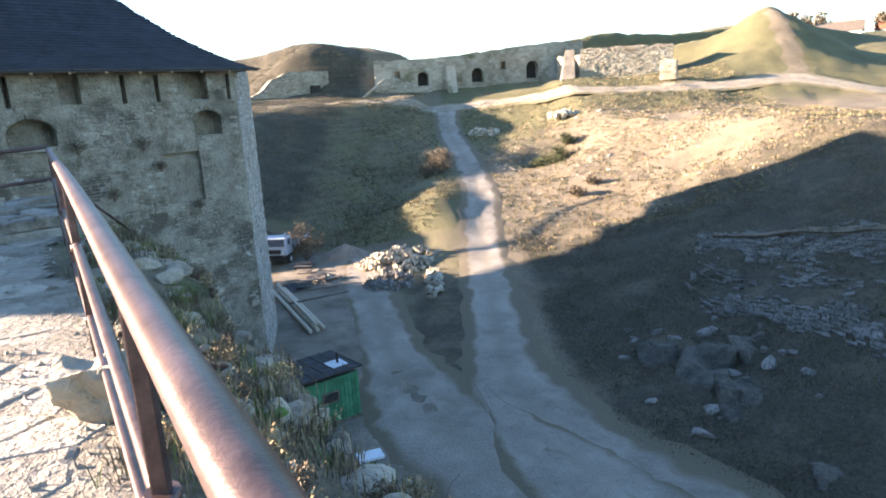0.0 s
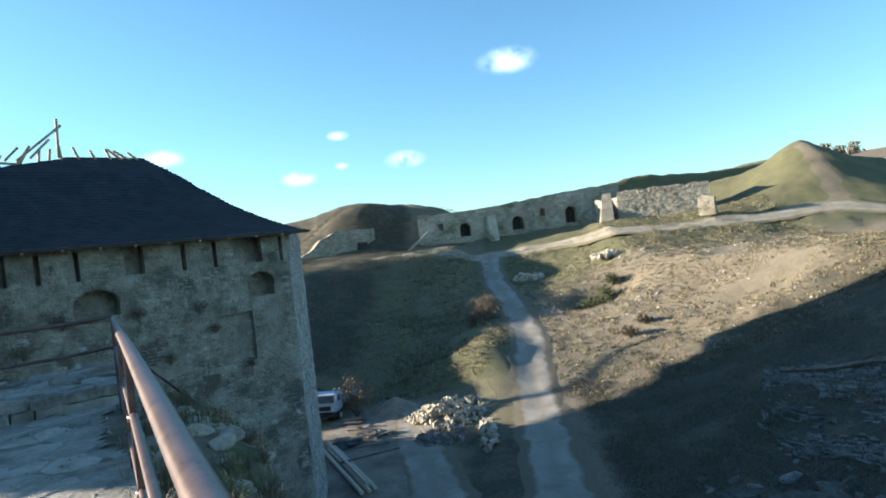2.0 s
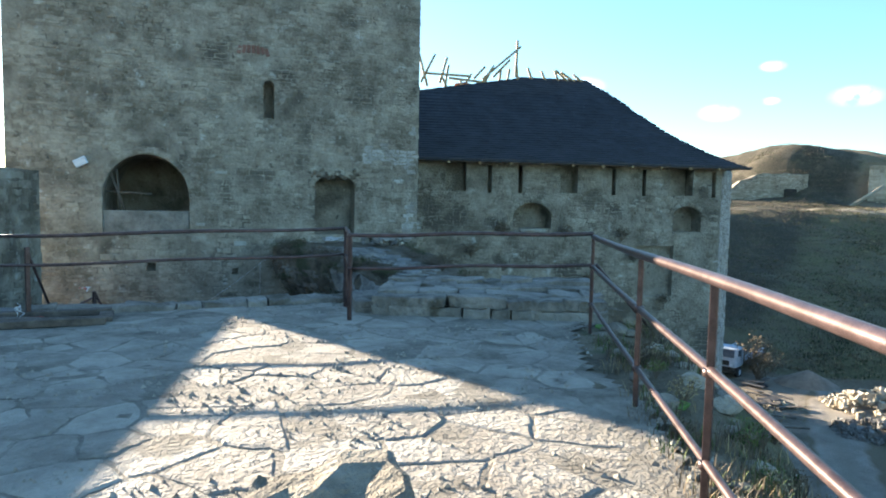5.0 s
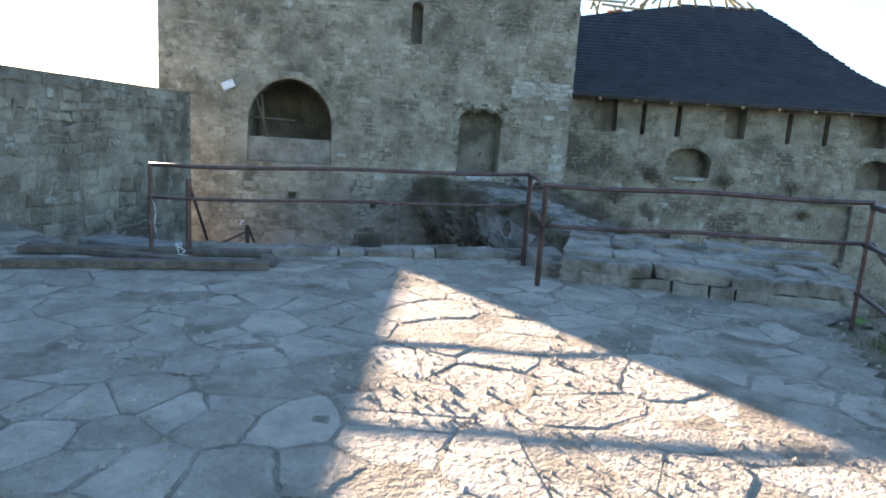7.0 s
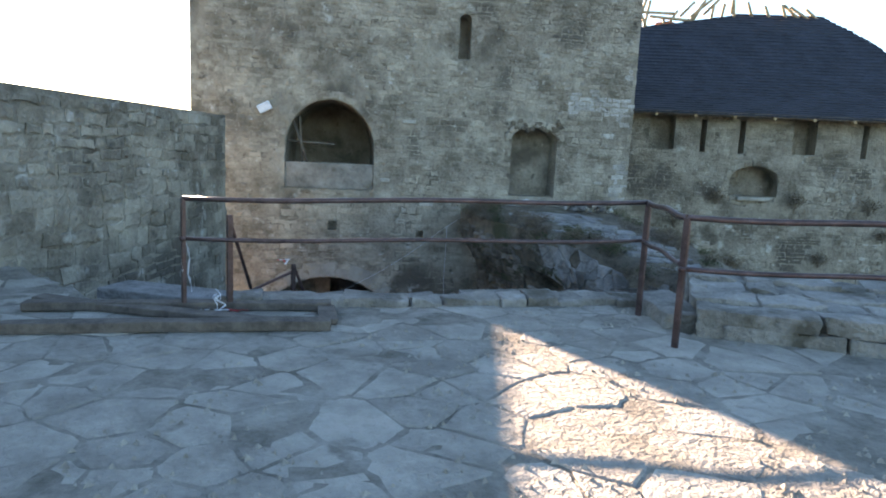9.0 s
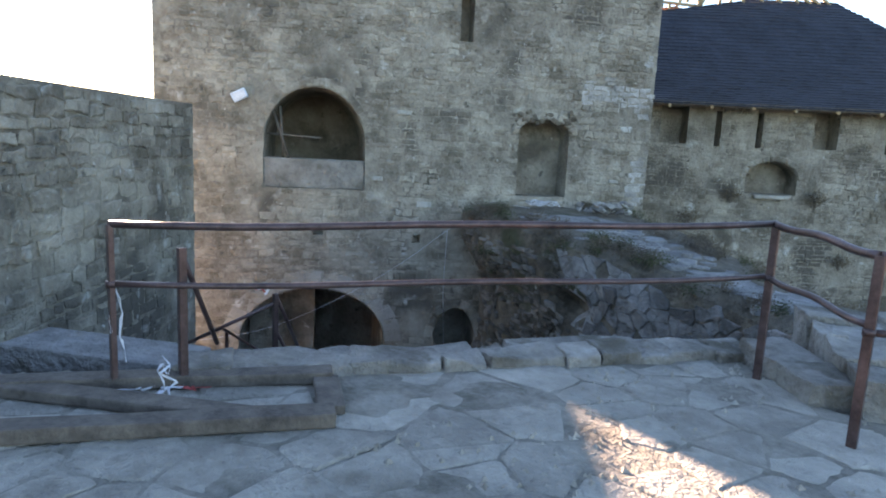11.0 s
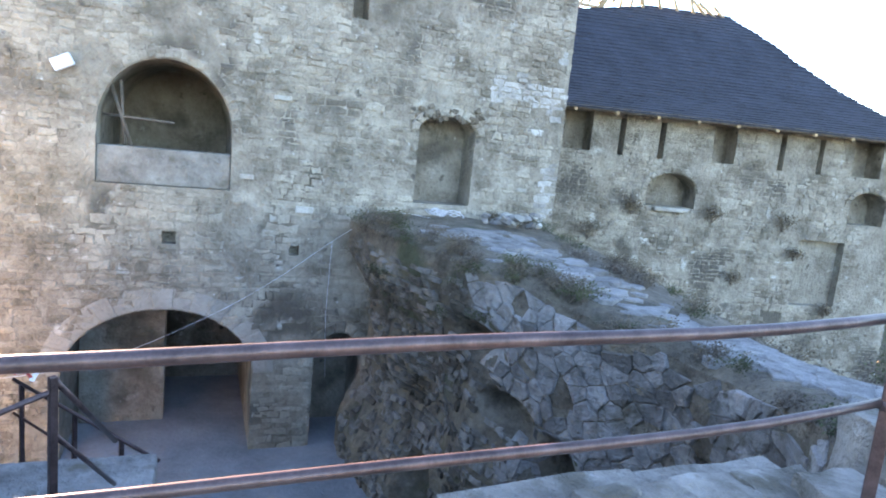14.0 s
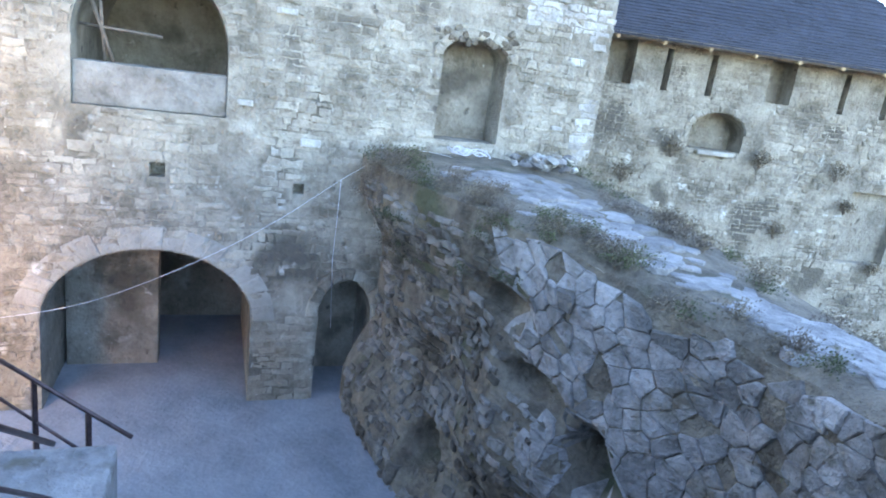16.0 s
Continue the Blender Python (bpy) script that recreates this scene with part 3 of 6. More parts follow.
k_open = [(arch(2.15, 0.45, 3.45, 2.0, 2.35), 0.7, True), (arch(4.72, 4.05, 5.05, 5.05, 5.2), 0.6, True), (arch(7.2, 0.45, 9.55, 1.5, 2.8), 3.6, True),
          (arch(6.6, -5.2, 10.1, -3.3, -1.95), 4.4, True), (arch(4.3, -5.2, 5.35, -3.2, -2.45), 1.4, True), (rect(8.15, -0.65, 8.4, -0.4), 0.3, True), (rect(5.8, -0.8, 6.0, -0.6), 0.3, True)]
rng = random.Random(3)
TOPS = [(11.9, 7.95), (11.2, 8.0), (10.4, 8.05), (9.9, 8.2), (8.6, 8.25), (8.35, 8.42), (7.2, 8.45), (6.4, 8.5), (5.3, 8.62), (4.95, 8.8), (4.6, 8.75), (4.3, 8.65), (3.1, 8.62), (2.7, 8.5), (2.3, 8.33), (1.2, 8.32), (0, 8.3)]
k_out = [(0, -5.2), (KL, -5.2)] + [(u, z + rng.uniform(-0.05, 0.05)) for u, z in TOPS]
wall_face("keep_wall", KEEP, k_out, k_open, MORTAR, keep, MORTAR)


def keep_top(u):
    for (u1, z1), (u0, z0) in zip(TOPS, TOPS[1:]):
        if u0 <= u <= u1:
            return z0 + (z1 - z0) * (u - u0) / (u1 - u0)
    return 8.3


def side_wall(name, face, length, z0, z1, mat, parent):
    return mesh_object(name, [face.at(0, z0), face.at(length, z0), face.at(length, z1), face.at(0, z1)], [(0, 1, 2, 3)], mat, parent)


K_SIDE = Face(tuple(KEEP.at(0, 0).xy), (-0.842, 0.54))
K_SIDE.n = Vector((0.54, 0.842, 0))
side_wall("side_wall", K_SIDE, 9, -5.2, 8.25, MORTAR, keep)
side_wall("side_wall", Face(tuple(KEEP.at(KL, 0).xy), (-0.842, 0.54)), 9, -5.2, 7.95, MORTAR, keep)
side_wall("back_wall", Face(tuple(KEEP.at(0, 0, -9).xy), (-0.54, -0.842)), KL, -5.2, 8.0, MORTAR, keep)
tc = [KEEP.at(u, keep_top(u) - 0.05) for u in np.linspace(0, KL, 25)] + [KEEP.at(u, 8.0, -9) for u in np.linspace(0, KL, 25)]
mesh_object("wall_top", tc, [(i, i + 1, 26 + i, 25 + i) for i in range(24)], MORTAR, keep)


def clear_of(openings, margin=0.03):
    def test(u, z):
        for loop, _, _ in openings:
            us, zs = [p[0] for p in loop], [p[1] for p in loop]
            if min(us) - margin < u < max(us) + margin and min(zs) - margin < z < max(zs) + margin:
                if inside((u, z), loop) or z > max(zs) - 0.02 and inside((u, z - 0.03), loop):
                    return False
        return True
    return test


k_clear = clear_of(k_open)


def patchy(face, scale, cut, seed):
    """Where the render has come off and the stones show."""
    return lambda u, z: noise.noise(Vector((u * scale, z * scale, seed))) > cut


show_k = patchy(KEEP, 0.8, -0.28, 4.0)
stones = masonry(KEEP, 0, KL, -5.1, 8.7, lambda u, z: k_clear(u, z) and z < keep_top(u) - 0.02, random.Random(8), 0.07, 0.17, (0.1, 0.36), (0.0, 0.03), 0.01)
stones = [s for s in stones if show_k(*s[0][0])]
stones.sort(key=lambda s: abs(s[0][0][0] - 3.5) + abs(s[0][0][1] - 1.5))
lime = lambda s: s[0][0][0] < 0.75 + 1.8 * noise.noise(Vector((s[0][0][0] * 0.8, s[0][0][1] * 0.8, 7))) - 0.25 * max(0, s[0][0][1] - 1.6) and -0.2 < s[0][0][1] < 4
lay_stones(KEEP, [s for s in stones if not lime(s)], STONE_PIECE, STONE, keep, 150)
lay_stones(KEEP, [s for s in stones if lime(s)], STONE_PALE, STONE_BRIGHT, keep)
K_SIDE_ST = masonry(K_SIDE, 0, 3, 2, 8.2, lambda u, z: True, random.Random(9))
lay_stones(K_SIDE, K_SIDE_ST, STONE, STONE, keep)


def voussoirs(face, u0, u1, spring, top, wide, count, mat, parent, proud=0.05, name="voussoir"):
    """The ring of stones round an arched opening."""
    c, r = (u0 + u1) / 2, (u1 - u0) / 2
    h = top - spring
    for k in range(count):
        a0, a1 = math.pi * (k + 0.015) / count, math.pi * (k + 0.985) / count
        loop = [(c + (r + d) * math.cos(a), spring + (h + d) * math.sin(a)) for d, a in ((0.02, a0), (wide, a0), (wide, (a0 + a1) / 2), (wide, a1), (0.02, a1), (0.02, (a0 + a1) / 2))]
        v, f = [], []
        o = face.at(*loop[0])
        stone_mesh(face, loop, proud + 0.012 * (k % 3), v, f, o)
        mesh_object(name, v, f, mat, parent).location = o


voussoirs(KEEP, 6.6, 10.1, -3.3, -1.95, 0.42, 17, STONE_RING, keep, 0.012)
voussoirs(KEEP, 4.3, 5.35, -3.2, -2.45, 0.25, 9, STONE_PIECE, keep)
voussoirs(KEEP, 2.15, 3.45, 2.0, 2.35, 0.2, 8, STONE_PIECE, keep)
voussoirs(KEEP, 7.2, 9.55, 1.5, 2.8, 0.17, 27, STONE_PIECE, keep, 0.012)
rng = random.Random(17)
for k in range(22):
    u, z = 2.1 + 1.4 * k / 21, 2.32 + rng.uniform(-0.06, 0.2)
    w = rng.uniform(0.06, 0.16)
    loop = [(u + w * math.cos(a) * rng.uniform(0.7, 1.1), z + 0.07 * math.sin(a) * rng.uniform(0.7, 1.3)) for a in np.linspace(0, 5.4, 7)]
    v, f = [], []
    o = KEEP.at(*loop[0])
    stone_mesh(KEEP, loop, rng.uniform(0.02, 0.12), v, f, o)
    mesh_object("broken_stone", v, f, RUBBLE_FACE, keep).location = o
# sill panel in the big window, gate's inner wall, pale through-stones
part("window_panel", box_bm((2.34, 0.5, 0.68), (0, 0, 0), 0.02, Matrix.Rotation(math.atan2(KEEP.u.y, KEEP.u.x), 4, "Z")), PANEL, keep, "pale rendered panel under the window").location = KEEP.at(8.375, 0.8, -0.32)
tk = Matrix.Rotation(math.atan2(KEEP.u.y, KEEP.u.x), 4, "Z")
prop = thing("timber_prop", "leaning pale timber poles and a bar inside the window", "prop", Matrix.Translation(KEEP.at(9.0, 1.14, -0.45)))
for du0, z0, du1, z1, r in ((0.0, 0.0, 0.38, 1.15, 0.035), (0.12, 0.0, 0.2, 1.2, 0.03), (-0.75, 0.5, 0.5, 0.55, 0.025)):
    part("pole", tube_bm([KEEP.u * du0 + Vector((0, 0, z0)), KEEP.u * du1 + Vector((0, 0, z1))], r, 8), OLD_WOOD, prop)
rng = random.Random(19)
for k in range(7):
    part("brick", box_bm((0.11, 0.05, 0.24), (0, 0, 0), 0.01, tk @ Matrix.Rotation(radians((k - 3) * 5), 4, "Y")), OLD_BRICK, keep).location = KEEP.at(5.75 - 0.135 * k, 6.05 + 0.05 * math.sin(math.pi * k / 6) + rng.uniform(-0.02, 0.02), 0.0)
part("gate_pier", box_bm((1.7, 0.5, 3.4), (0, 0, 0), 0.03, Matrix.Rotation(math.atan2(KEEP.u.y, KEEP.u.x), 4, "Z")), MORTAR, keep, "rendered pier inside the gate").location = KEEP.at(9.2, -3.55, -2.0)
for u, z, w, h in ((6.3, 2.33, 0.36, 0.1), (5.75, 0.16, 0.36, 0.14), (6.9, 0.75, 0.26, 0.1), (0.9, 0.9, 0.24, 0.08), (1.2, 3.3, 0.2, 0.08)):
    part("through_stone", box_bm((w, 0.1, h), (0, 0, 0), 0.015, Matrix.Rotation(math.atan2(KEEP.u.y, KEEP.u.x), 4, "Z")), STONE_PALE, keep, "pale protruding stone").location = KEEP.at(u, z, 0.02)

flood = thing("floodlight", "small white floodlight bolted to the keep wall", "lamp", pose(*KEEP.at(10.05, 2.5, 0.16), 0, 28, math.degrees(math.atan2(KEEP.u.y, KEEP.u.x))))
part("housing", box_bm((0.34, 0.13, 0.22), (0, 0, 0), 0.025), WHITE_PAINT, flood)
part("lens", box_bm((0.29, 0.02, 0.17), (0, 0.062, 0), 0.005), TAPE, flood, "pale frosted lens")
part("bracket", box_bm((0.05, 0.2, 0.05), (0, -0.1, 0), 0.008), RUST, flood)

# ---- roofed tower ----
TOWER = Face((-7.72, 31.08), (-1, -1))
TOWER.n = Vector((1, -1, 0)).normalized()
tower = thing("roofed_tower", "grey limestone gun tower under a dark shingle roof", "tower", kind="structure")


def tu(u):
    return 16.55 - u


t_open = [(rect(tu(u1), 2.05, tu(u0), 3.25), 0.7, True) for u0, u1 in ((4.05, 4.95), (9.05, 9.85), (14.1, 15.2))]
t_open += [(rect(tu(u + 0.1), 2.0, tu(u - 0.1), 3.15), 0.6, True) for u in (5.95, 7.3, 11.5, 12.9, 16.2)]
t_open += [(arch(tu(8.72), 0.5, tu(7.02), 1.0, 1.58), 0.8, True), (arch(tu(15.65), 0.45, tu(14.3), 1.1, 1.56), 0.8, True), (rect(tu(14.4), -2.45, tu(12.7), -0.2), 0.3, True)]
wall_face("tower_wall", TOWER, rect(0, -12.5, 16.9, 3.5), t_open, MORTAR, tower, MORTAR)
T_SIDE = Face((-7.72, 31.08), (-0.17, 1))
T_SIDE.n = Vector((1, 0.1, 0)).normalized()
side_wall("side_wall", T_SIDE, 7, -12.5, 3.5, MORTAR, tower)
T_BACK = Face(tuple(T_SIDE.at(7, 0).xy), (-1, -0.2))
side_wall("back_wall", T_BACK, 16, -12.5, 3.5, MORTAR, tower)
t_clear = clear_of(t_open)
show_t = patchy(TOWER, 0.6, -0.22, 9.0)
stones = masonry(TOWER, 0, 16.5, -11.5, 3.4, lambda u, z: t_clear(u, z) and z > -3.5 - 0.62 * max(0, 9 - u), random.Random(12), 0.09, 0.2, (0.13, 0.42), (0.0, 0.04), 0.012)
stones = [s for s in stones if show_t(*s[0][0])]
stones.sort(key=lambda s: abs(s[0][0][0] - 8) * 0.6 + abs(s[0][0][1] - 0.5))
lay_stones(TOWER, stones, STONE_PIECE, STONE, tower, 130)
lay_stones(T_SIDE, masonry(T_SIDE, 0, 7, -12, 3.4, lambda u, z: True, random.Random(14), 0.1, 0.22, (0.14, 0.42), (0.01, 0.06)), STONE_PALE, STONE_BRIGHT, tower)
for u0, u1, sp, tp in ((7.02, 8.72, 1.0, 1.58), (14.3, 15.65, 1.1, 1.56)):
    voussoirs(TOWER, tu(u1), tu(u0), sp, tp, 0.2, 11, STONE_PIECE, tower)
part("window_sill", box_bm((1.15, 0.3, 0.13), (0, 0, 0), 0.04, Matrix.Rotation(math.radians(45), 4, "Z")), STONE_PALE, tower, "pale broken stone sill").location = TOWER.at(tu(7.87), 0.42, 0.06)


def roof_rise(d):
    """Height of the roof above the eaves, d inwards from them: a flared foot, a straight slope, a rounded ridge."""
    d = max(0.0, min(d, 6.9))
    return 0.40 * d + 0.052 * d * d - 0.42 * smooth((d - 5.2) / 1.9)


def roof_point(u, v, lift=0.0):
    """u along the wall from the corner, v inwards."""
    r = roof_rise(min(v + 0.75, (u + 1.0) * 1.32))
    if u > 8:
        r = min(r, 4.66 - 0.2 * (u - 8))
    return TOWER.at(u, 3.28 + r + lift, -v)


roof = mesh_object("roof", [roof_point(u, v) for v in np.linspace(-0.75, 8, 32) for u in np.linspace(-1.0, 16.8, 60)],
                   [(j * 60 + i, j * 60 + i + 1, (j + 1) * 60 + i + 1, (j + 1) * 60 + i) for j in range(31) for i in range(59)], SHINGLE, tower, smooth=True)
tagged(roof, "dark blue-black shingle roof with a flared foot")
sv, sf = [], []
rng = random.Random(21)
for row in range(36):
    v0 = -0.8 + row * 0.195
    u = -0.98 + max(0, v0 + 0.75) * 0.75 + rng.uniform(0, 0.1)
    while u < 16.6:
        w = rng.uniform(0.16, 0.3)
        k = len(sv)
        lift = rng.uniform(0.04, 0.06)
        sv += [roof_point(u + 0.006, v0, lift), roof_point(u + w - 0.006, v0, lift + rng.uniform(-0.006, 0.006)), roof_point(u + w - 0.006, v0 + 0.24, 0.008), roof_point(u + 0.006, v0 + 0.24, 0.008), roof_point(u + 0.006, v0, -0.01), roof_point(u + w - 0.006, v0, -0.01)]
        sf += [(k, k + 1, k + 2, k + 3), (k + 4, k + 5, k + 1, k)]
        u += w
tagged(mesh_object("shingles", sv, sf, SHINGLE, roof), kind="stuff")
# eaves: fascia board and rafter feet
part("fascia", tube_bm([TOWER.at(-0.9, 3.26, 0.7), TOWER.at(16.6, 3.26, 0.7)], 0.045, 6), OLD_WOOD, tower)
part("soffit", box_bm((17.4, 0.85, 0.03), (0, 0, 0), 0, Matrix.Rotation(math.radians(45), 4, "Z")), OLD_WOOD, tower).location = TOWER.at(7.8, 3.34, 0.3)
for k in range(13):
    u = 0.6 + k * 1.32
    part("rafter_foot", tube_bm([TOWER.at(u, 3.2, 0.8), TOWER.at(u, 3.4, -0.1)], 0.055, 6), TIMBER, tower, "sawn pale rafter end")
# open rafters and props over the unfinished ridge
for u0, z0, u1, z1 in ((12.64, 7.38, 13.13, 9.13), (12.97, 7.56, 12.27, 8.97), (12.88, 8.02, 10.46, 7.97), (12.01, 7.58, 11.65, 8.86), (9.81, 7.85, 7.84, 9.58), (9.26, 7.97, 8.39, 8.89), (8.07, 8.03, 8.01, 9.89), (10.26, 7.85, 9.68, 8.48), (11.82, 6.81, 11.57, 8.49), (11.51, 7.1, 11.89, 7.86), (11.55, 7.83, 9.73, 7.7), (11.12, 6.83, 10.37, 8.1), (10.76, 6.89, 10.94, 7.73), (9.97, 7.44, 9.22, 8.56), (9.8, 7.45, 9.36, 8.32), (8.95, 7.54, 8.85, 8.38), (8.53, 7.6, 8.4, 8.44), (7.93, 7.65, 8.04, 8.64), (7.14, 7.77, 7.44, 8.54), (6.43, 7.84, 6.71, 8.4), (5.73, 7.81, 6.01, 8.47), (5.14, 7.83, 5.94, 8.47), (4.67, 7.8, 5.65, 8.39), (4.29, 7.77, 4.99, 8.32)):
    part("rafter", tube_bm([TOWER.at(u0, z0, -6), TOWER.at(u1, z1, -6)], 0.065, 6), TIMBER, tower, "bare new roof timber")
part("chimney_block", box_bm((0.7, 0.5, 0.7), (0, 0, 0), 0.03), BRICK, tower, "orange brick stub").location = TOWER.at(10.79, 7.279999999999999, -6.2)

# ---- walls added to cast the terrace and valley shadows ----
# Added wall; run and height set by the shadow edge on the paving.
shade_wall = thing("terrace_shade_wall", "plain limestone wall beside the keep, added to shade the terrace", "wall", kind="structure")
C_WALL = Face((-17.75, 7.15), (1, -0.95))
C_WALL.n = Vector((0.95, 1, 0)).normalized()
prism("shade_wall_body", [tuple(C_WALL.at(u, 0, o).xy) for u, o in ((0, 0), (14, 0), (14, -0.8), (0, -0.8))], -6, 2.15, MORTAR, shade_wall)
lay_stones(C_WALL, masonry(C_WALL, 0, 14, -5, 2.1, lambda u, z: True, random.Random(31), 0.14, 0.3), STONE, STONE, shade_wall)
# Unseen screen: its outline is traced from the shadow edge on the hillside.
valley_shade = thing("valley_shade_wall", "plain unseen screen added to cast the valley shadow", "wall", kind="structure")
silhouette = [(22, -13), (47, -13), (49.6, -3.6), (52.9, -2.6), (58.4, -0.2), (63.3, 2.6), (63.0, 5.4), (61.5, 8.5), (58.8, 11.2), (52, 10.5), (44, 7.5), (36, 5), (22, 5)]
n = len(silhouette)
mesh_object("valley_shade_body", [(-30, y, z) for y, z in silhouette] + [(-31.5, y, z) for y, z in silhouette], [tuple(range(n)), tuple(range(n, 2 * n))[::-1]] + [(i, n + i, n + (i + 1) % n, (i + 1) % n) for i in range(n)], MORTAR, valley_shade)

# Invented bar that throws the thin shadow band across the road.
part("shadow_beam", tube_bm([(-30, y, z) for y, z in ((48.6, -5.6), (54.6, -3.95), (56.6, -2.9), (61.4, -1.2), (65.2, 0.4), (66.0, 2.2))], 0.17, 8), OLD_WOOD, valley_shade)

# ---- courtyard, ramp, bank ----
tagged(prism("courtyard_floor", [(-34, -2), (-9, -2), (-7, 8), (-6, 20), (-13, 24), (-34, 20)][::-1], -13, -5.0, COURT), "worn blue-grey courtyard paving", "floor", kind="structure")
ramp = thing("ramp_wall", "ruined stone wall with a sloping paved top", "wall", kind="structure")
RL = along([(-16.7, 13.4, 0.15), (-15.0, 12.7, 0.1), (-13.0, 12.35, 0.0), (-10.8, 12.2, -0.33), (-8.8, 11.6, -0.5), (-7.6, 10.2, -0.3), (-7.2, 8.3, 0.0)], 0.35)
RR = along([(-14.6, 17.2, 0.1), (-13.2, 16.8, -0.05), (-11.6, 15.8, -0.2), (-9.6, 14.6, -0.5), (-7.8, 13.2, -0.65), (-5.6, 11.4, -0.3), (-3.6, 9.2, 0.1)], 0.4)


def pick(line, t):
    f = t * (len(line) - 1)
    i = min(int(f), len(line) - 2)
    return Vector(line[i]).lerp(Vector(line[i + 1]), f - i)


def ramp_top(s, t, rough=0.07):
    p = pick(RL, s).lerp(pick(RR, s), t)
    p.z += rough * noise.noise(Vector((p.x * 1.4, p.y * 1.4, 2))) + 0.1 * math.sin(math.pi * t) - 0.12 * (t < 0.02)
    return p


n_s, n_t = 46, 12
v = [ramp_top(i / (n_s - 1), j / (n_t - 1)) for i in range(n_s) for j in range(n_t)]
f = [(i * n_t + j, i * n_t + j + 1, (i + 1) * n_t + j + 1, (i + 1) * n_t + j) for i in range(n_s - 1) for j in range(n_t - 1)]
mesh_object("ramp_top", v, f, RUBBLE_FACE, ramp, smooth=True)


R_LEN = sum((Vector(b) - Vector(a)).length for a, b in zip(RL, RL[1:]))
DENTS = ((3.3, 4.2, 0.4, 0.45, 0.8), (6.3, 2.35, 0.34, 0.42, 0.8), (5.2, 1.95, 0.5, 0.22, 0.5), (4.4, 1.1, 0.5, 0.25, 0.35))


def ramp_side(s, h, out=0.0):
    """A point on the courtyard face, h metres below its top edge: hollowed and bulging."""
    p, q = pick(RL, s), pick(RL, min(1, s + 0.02)) if s < 0.98 else pick(RL, s) * 2 - pick(RL, s - 0.02)
    d = (q - p).normalized()
    n = Vector((d.y, -d.x, 0)).normalized()
    bulge = 0.35 * noise.noise(Vector((p.x * 0.5, h * 0.5, 3))) + 0.12 * noise.noise(Vector((p.x * 1.7, h * 1.7, 5)))
    hollow = -0.55 * smooth((0.42 - s) / 0.25) * smooth((h - 0.5) / 1.2) * (1 - smooth((h - 3) / 1.5))
    for du, dh, ru, rh, deep in DENTS:
        q2 = ((s * R_LEN - du) / ru) ** 2 + ((h - dh) / rh) ** 2
        if q2 < 6:
            hollow -= deep * math.exp(-q2 * q2)
    return Vector((p.x, p.y, ramp_top(s, 0).z - h)) + n * (out + 0.1 * h * smooth(s / 0.6) + (bulge * smooth(s / 0.14) + hollow) * smooth(h / 0.6))


n_h, n_u = 60, 130
v = [ramp_side(i / (n_u - 1), 6.0 * j / (n_h - 1)) for i in range(n_u) for j in range(n_h)]
f = [(i * n_h + j, (i + 1) * n_h + j, (i + 1) * n_h + j + 1, i * n_h + j + 1) for i in range(n_u - 1) for j in range(n_h - 1)]
mesh_object("ramp_face", v, f, RUBBLE_FACE, ramp, smooth=True)


def clip_cell(cell, p, q):
    """The part of a polygon nearer to p than to q."""
    m, d = (p + q) / 2, q - p
    out = []
    for a, b in zip(cell, cell[1:] + cell[:1]):
        sa, sb = (a - m).dot(d), (b - m).dot(d)
        if sa <= 0:
            out.append(a)
        if (sa < 0) != (sb < 0):
            out.append(a.lerp(b, sa / (sa - sb)))
    return out


class RampFace:
    """The courtyard face of the ramp as a place to lay stones on: u along it, z downwards from its top edge."""
    length = sum((Vector(b) - Vector(a)).length for a, b in zip(RL, RL[1:]))

    def at(self, u, z, out=0.0):
        return ramp_side(max(0.0, min(1.0, u / self.length)), -z, out + 0.02)


RF = RampFace()
rng = random.Random(41)


def random_rubble(u0, u1, z0, z1, du, dz, keep_in, r):
    """Polygonal stones of uneven size, fitted to one another: (corners, outward depth)."""
    seeds = {}
    for a in range(int(u0 / du) - 1, int(u1 / du) + 2):
        for b in range(int(z0 / dz) - 1, int(z1 / dz) + 2):
            if r.random() < 0.86:
                seeds[a, b] = Vector(((a + 0.5 * (b % 2) + r.uniform(0.15, 0.85)) * du, (b + r.uniform(0.3, 0.7)) * dz + 0.08 * math.sin(a * 0.7)))
    out = []
    for (a, b), p in seeds.items():
        if not (u0 < p.x < u1 and z0 < p.y < z1 and keep_in(p.x, p.y)):
            continue
        cell = [p + Vector((du * 1.5 * x, dz * 1.5 * y)) for x, y in ((-1, -1), (1, -1), (1, 1), (-1, 1))]
        for x, y in itertools.product(range(-2, 3), repeat=2):
            q = seeds.get((a + x, b + y))
            if q is not None and (x or y):
                cell = clip_cell(cell, p, q)
        if len(cell) > 2:
            c = sum(cell, Vector((0, 0))) / len(cell)
            loop = []
            for v0 in cell:
                e = v0 - c
                e *= max(0.5, 1 - r.uniform(0.006, 0.014) / max(e.length, 0.05))
                loop.append((c.x + e.x, min(c.y + e.y, -0.01)))
            out.append((loop, r.uniform(0.0, 0.045)))
    return out


def in_dent(u, z):
    return any(((u - du) / ru) ** 2 + ((-z - dh) / rh) ** 2 < 1.0 for du, dh, ru, rh, _ in DENTS)


face_stones = [s for s in random_rubble(3.2, RF.length - 0.1, -4.4, -0.02, 0.46, 0.125, lambda u, z: u > 3.7 - 0.72 * z + 0.7 * noise.noise(Vector((z, u, 1))) and not in_dent(u, z), rng) if rng.random() < 0.92]
face_stones.sort(key=lambda s: -s[0][0][1])
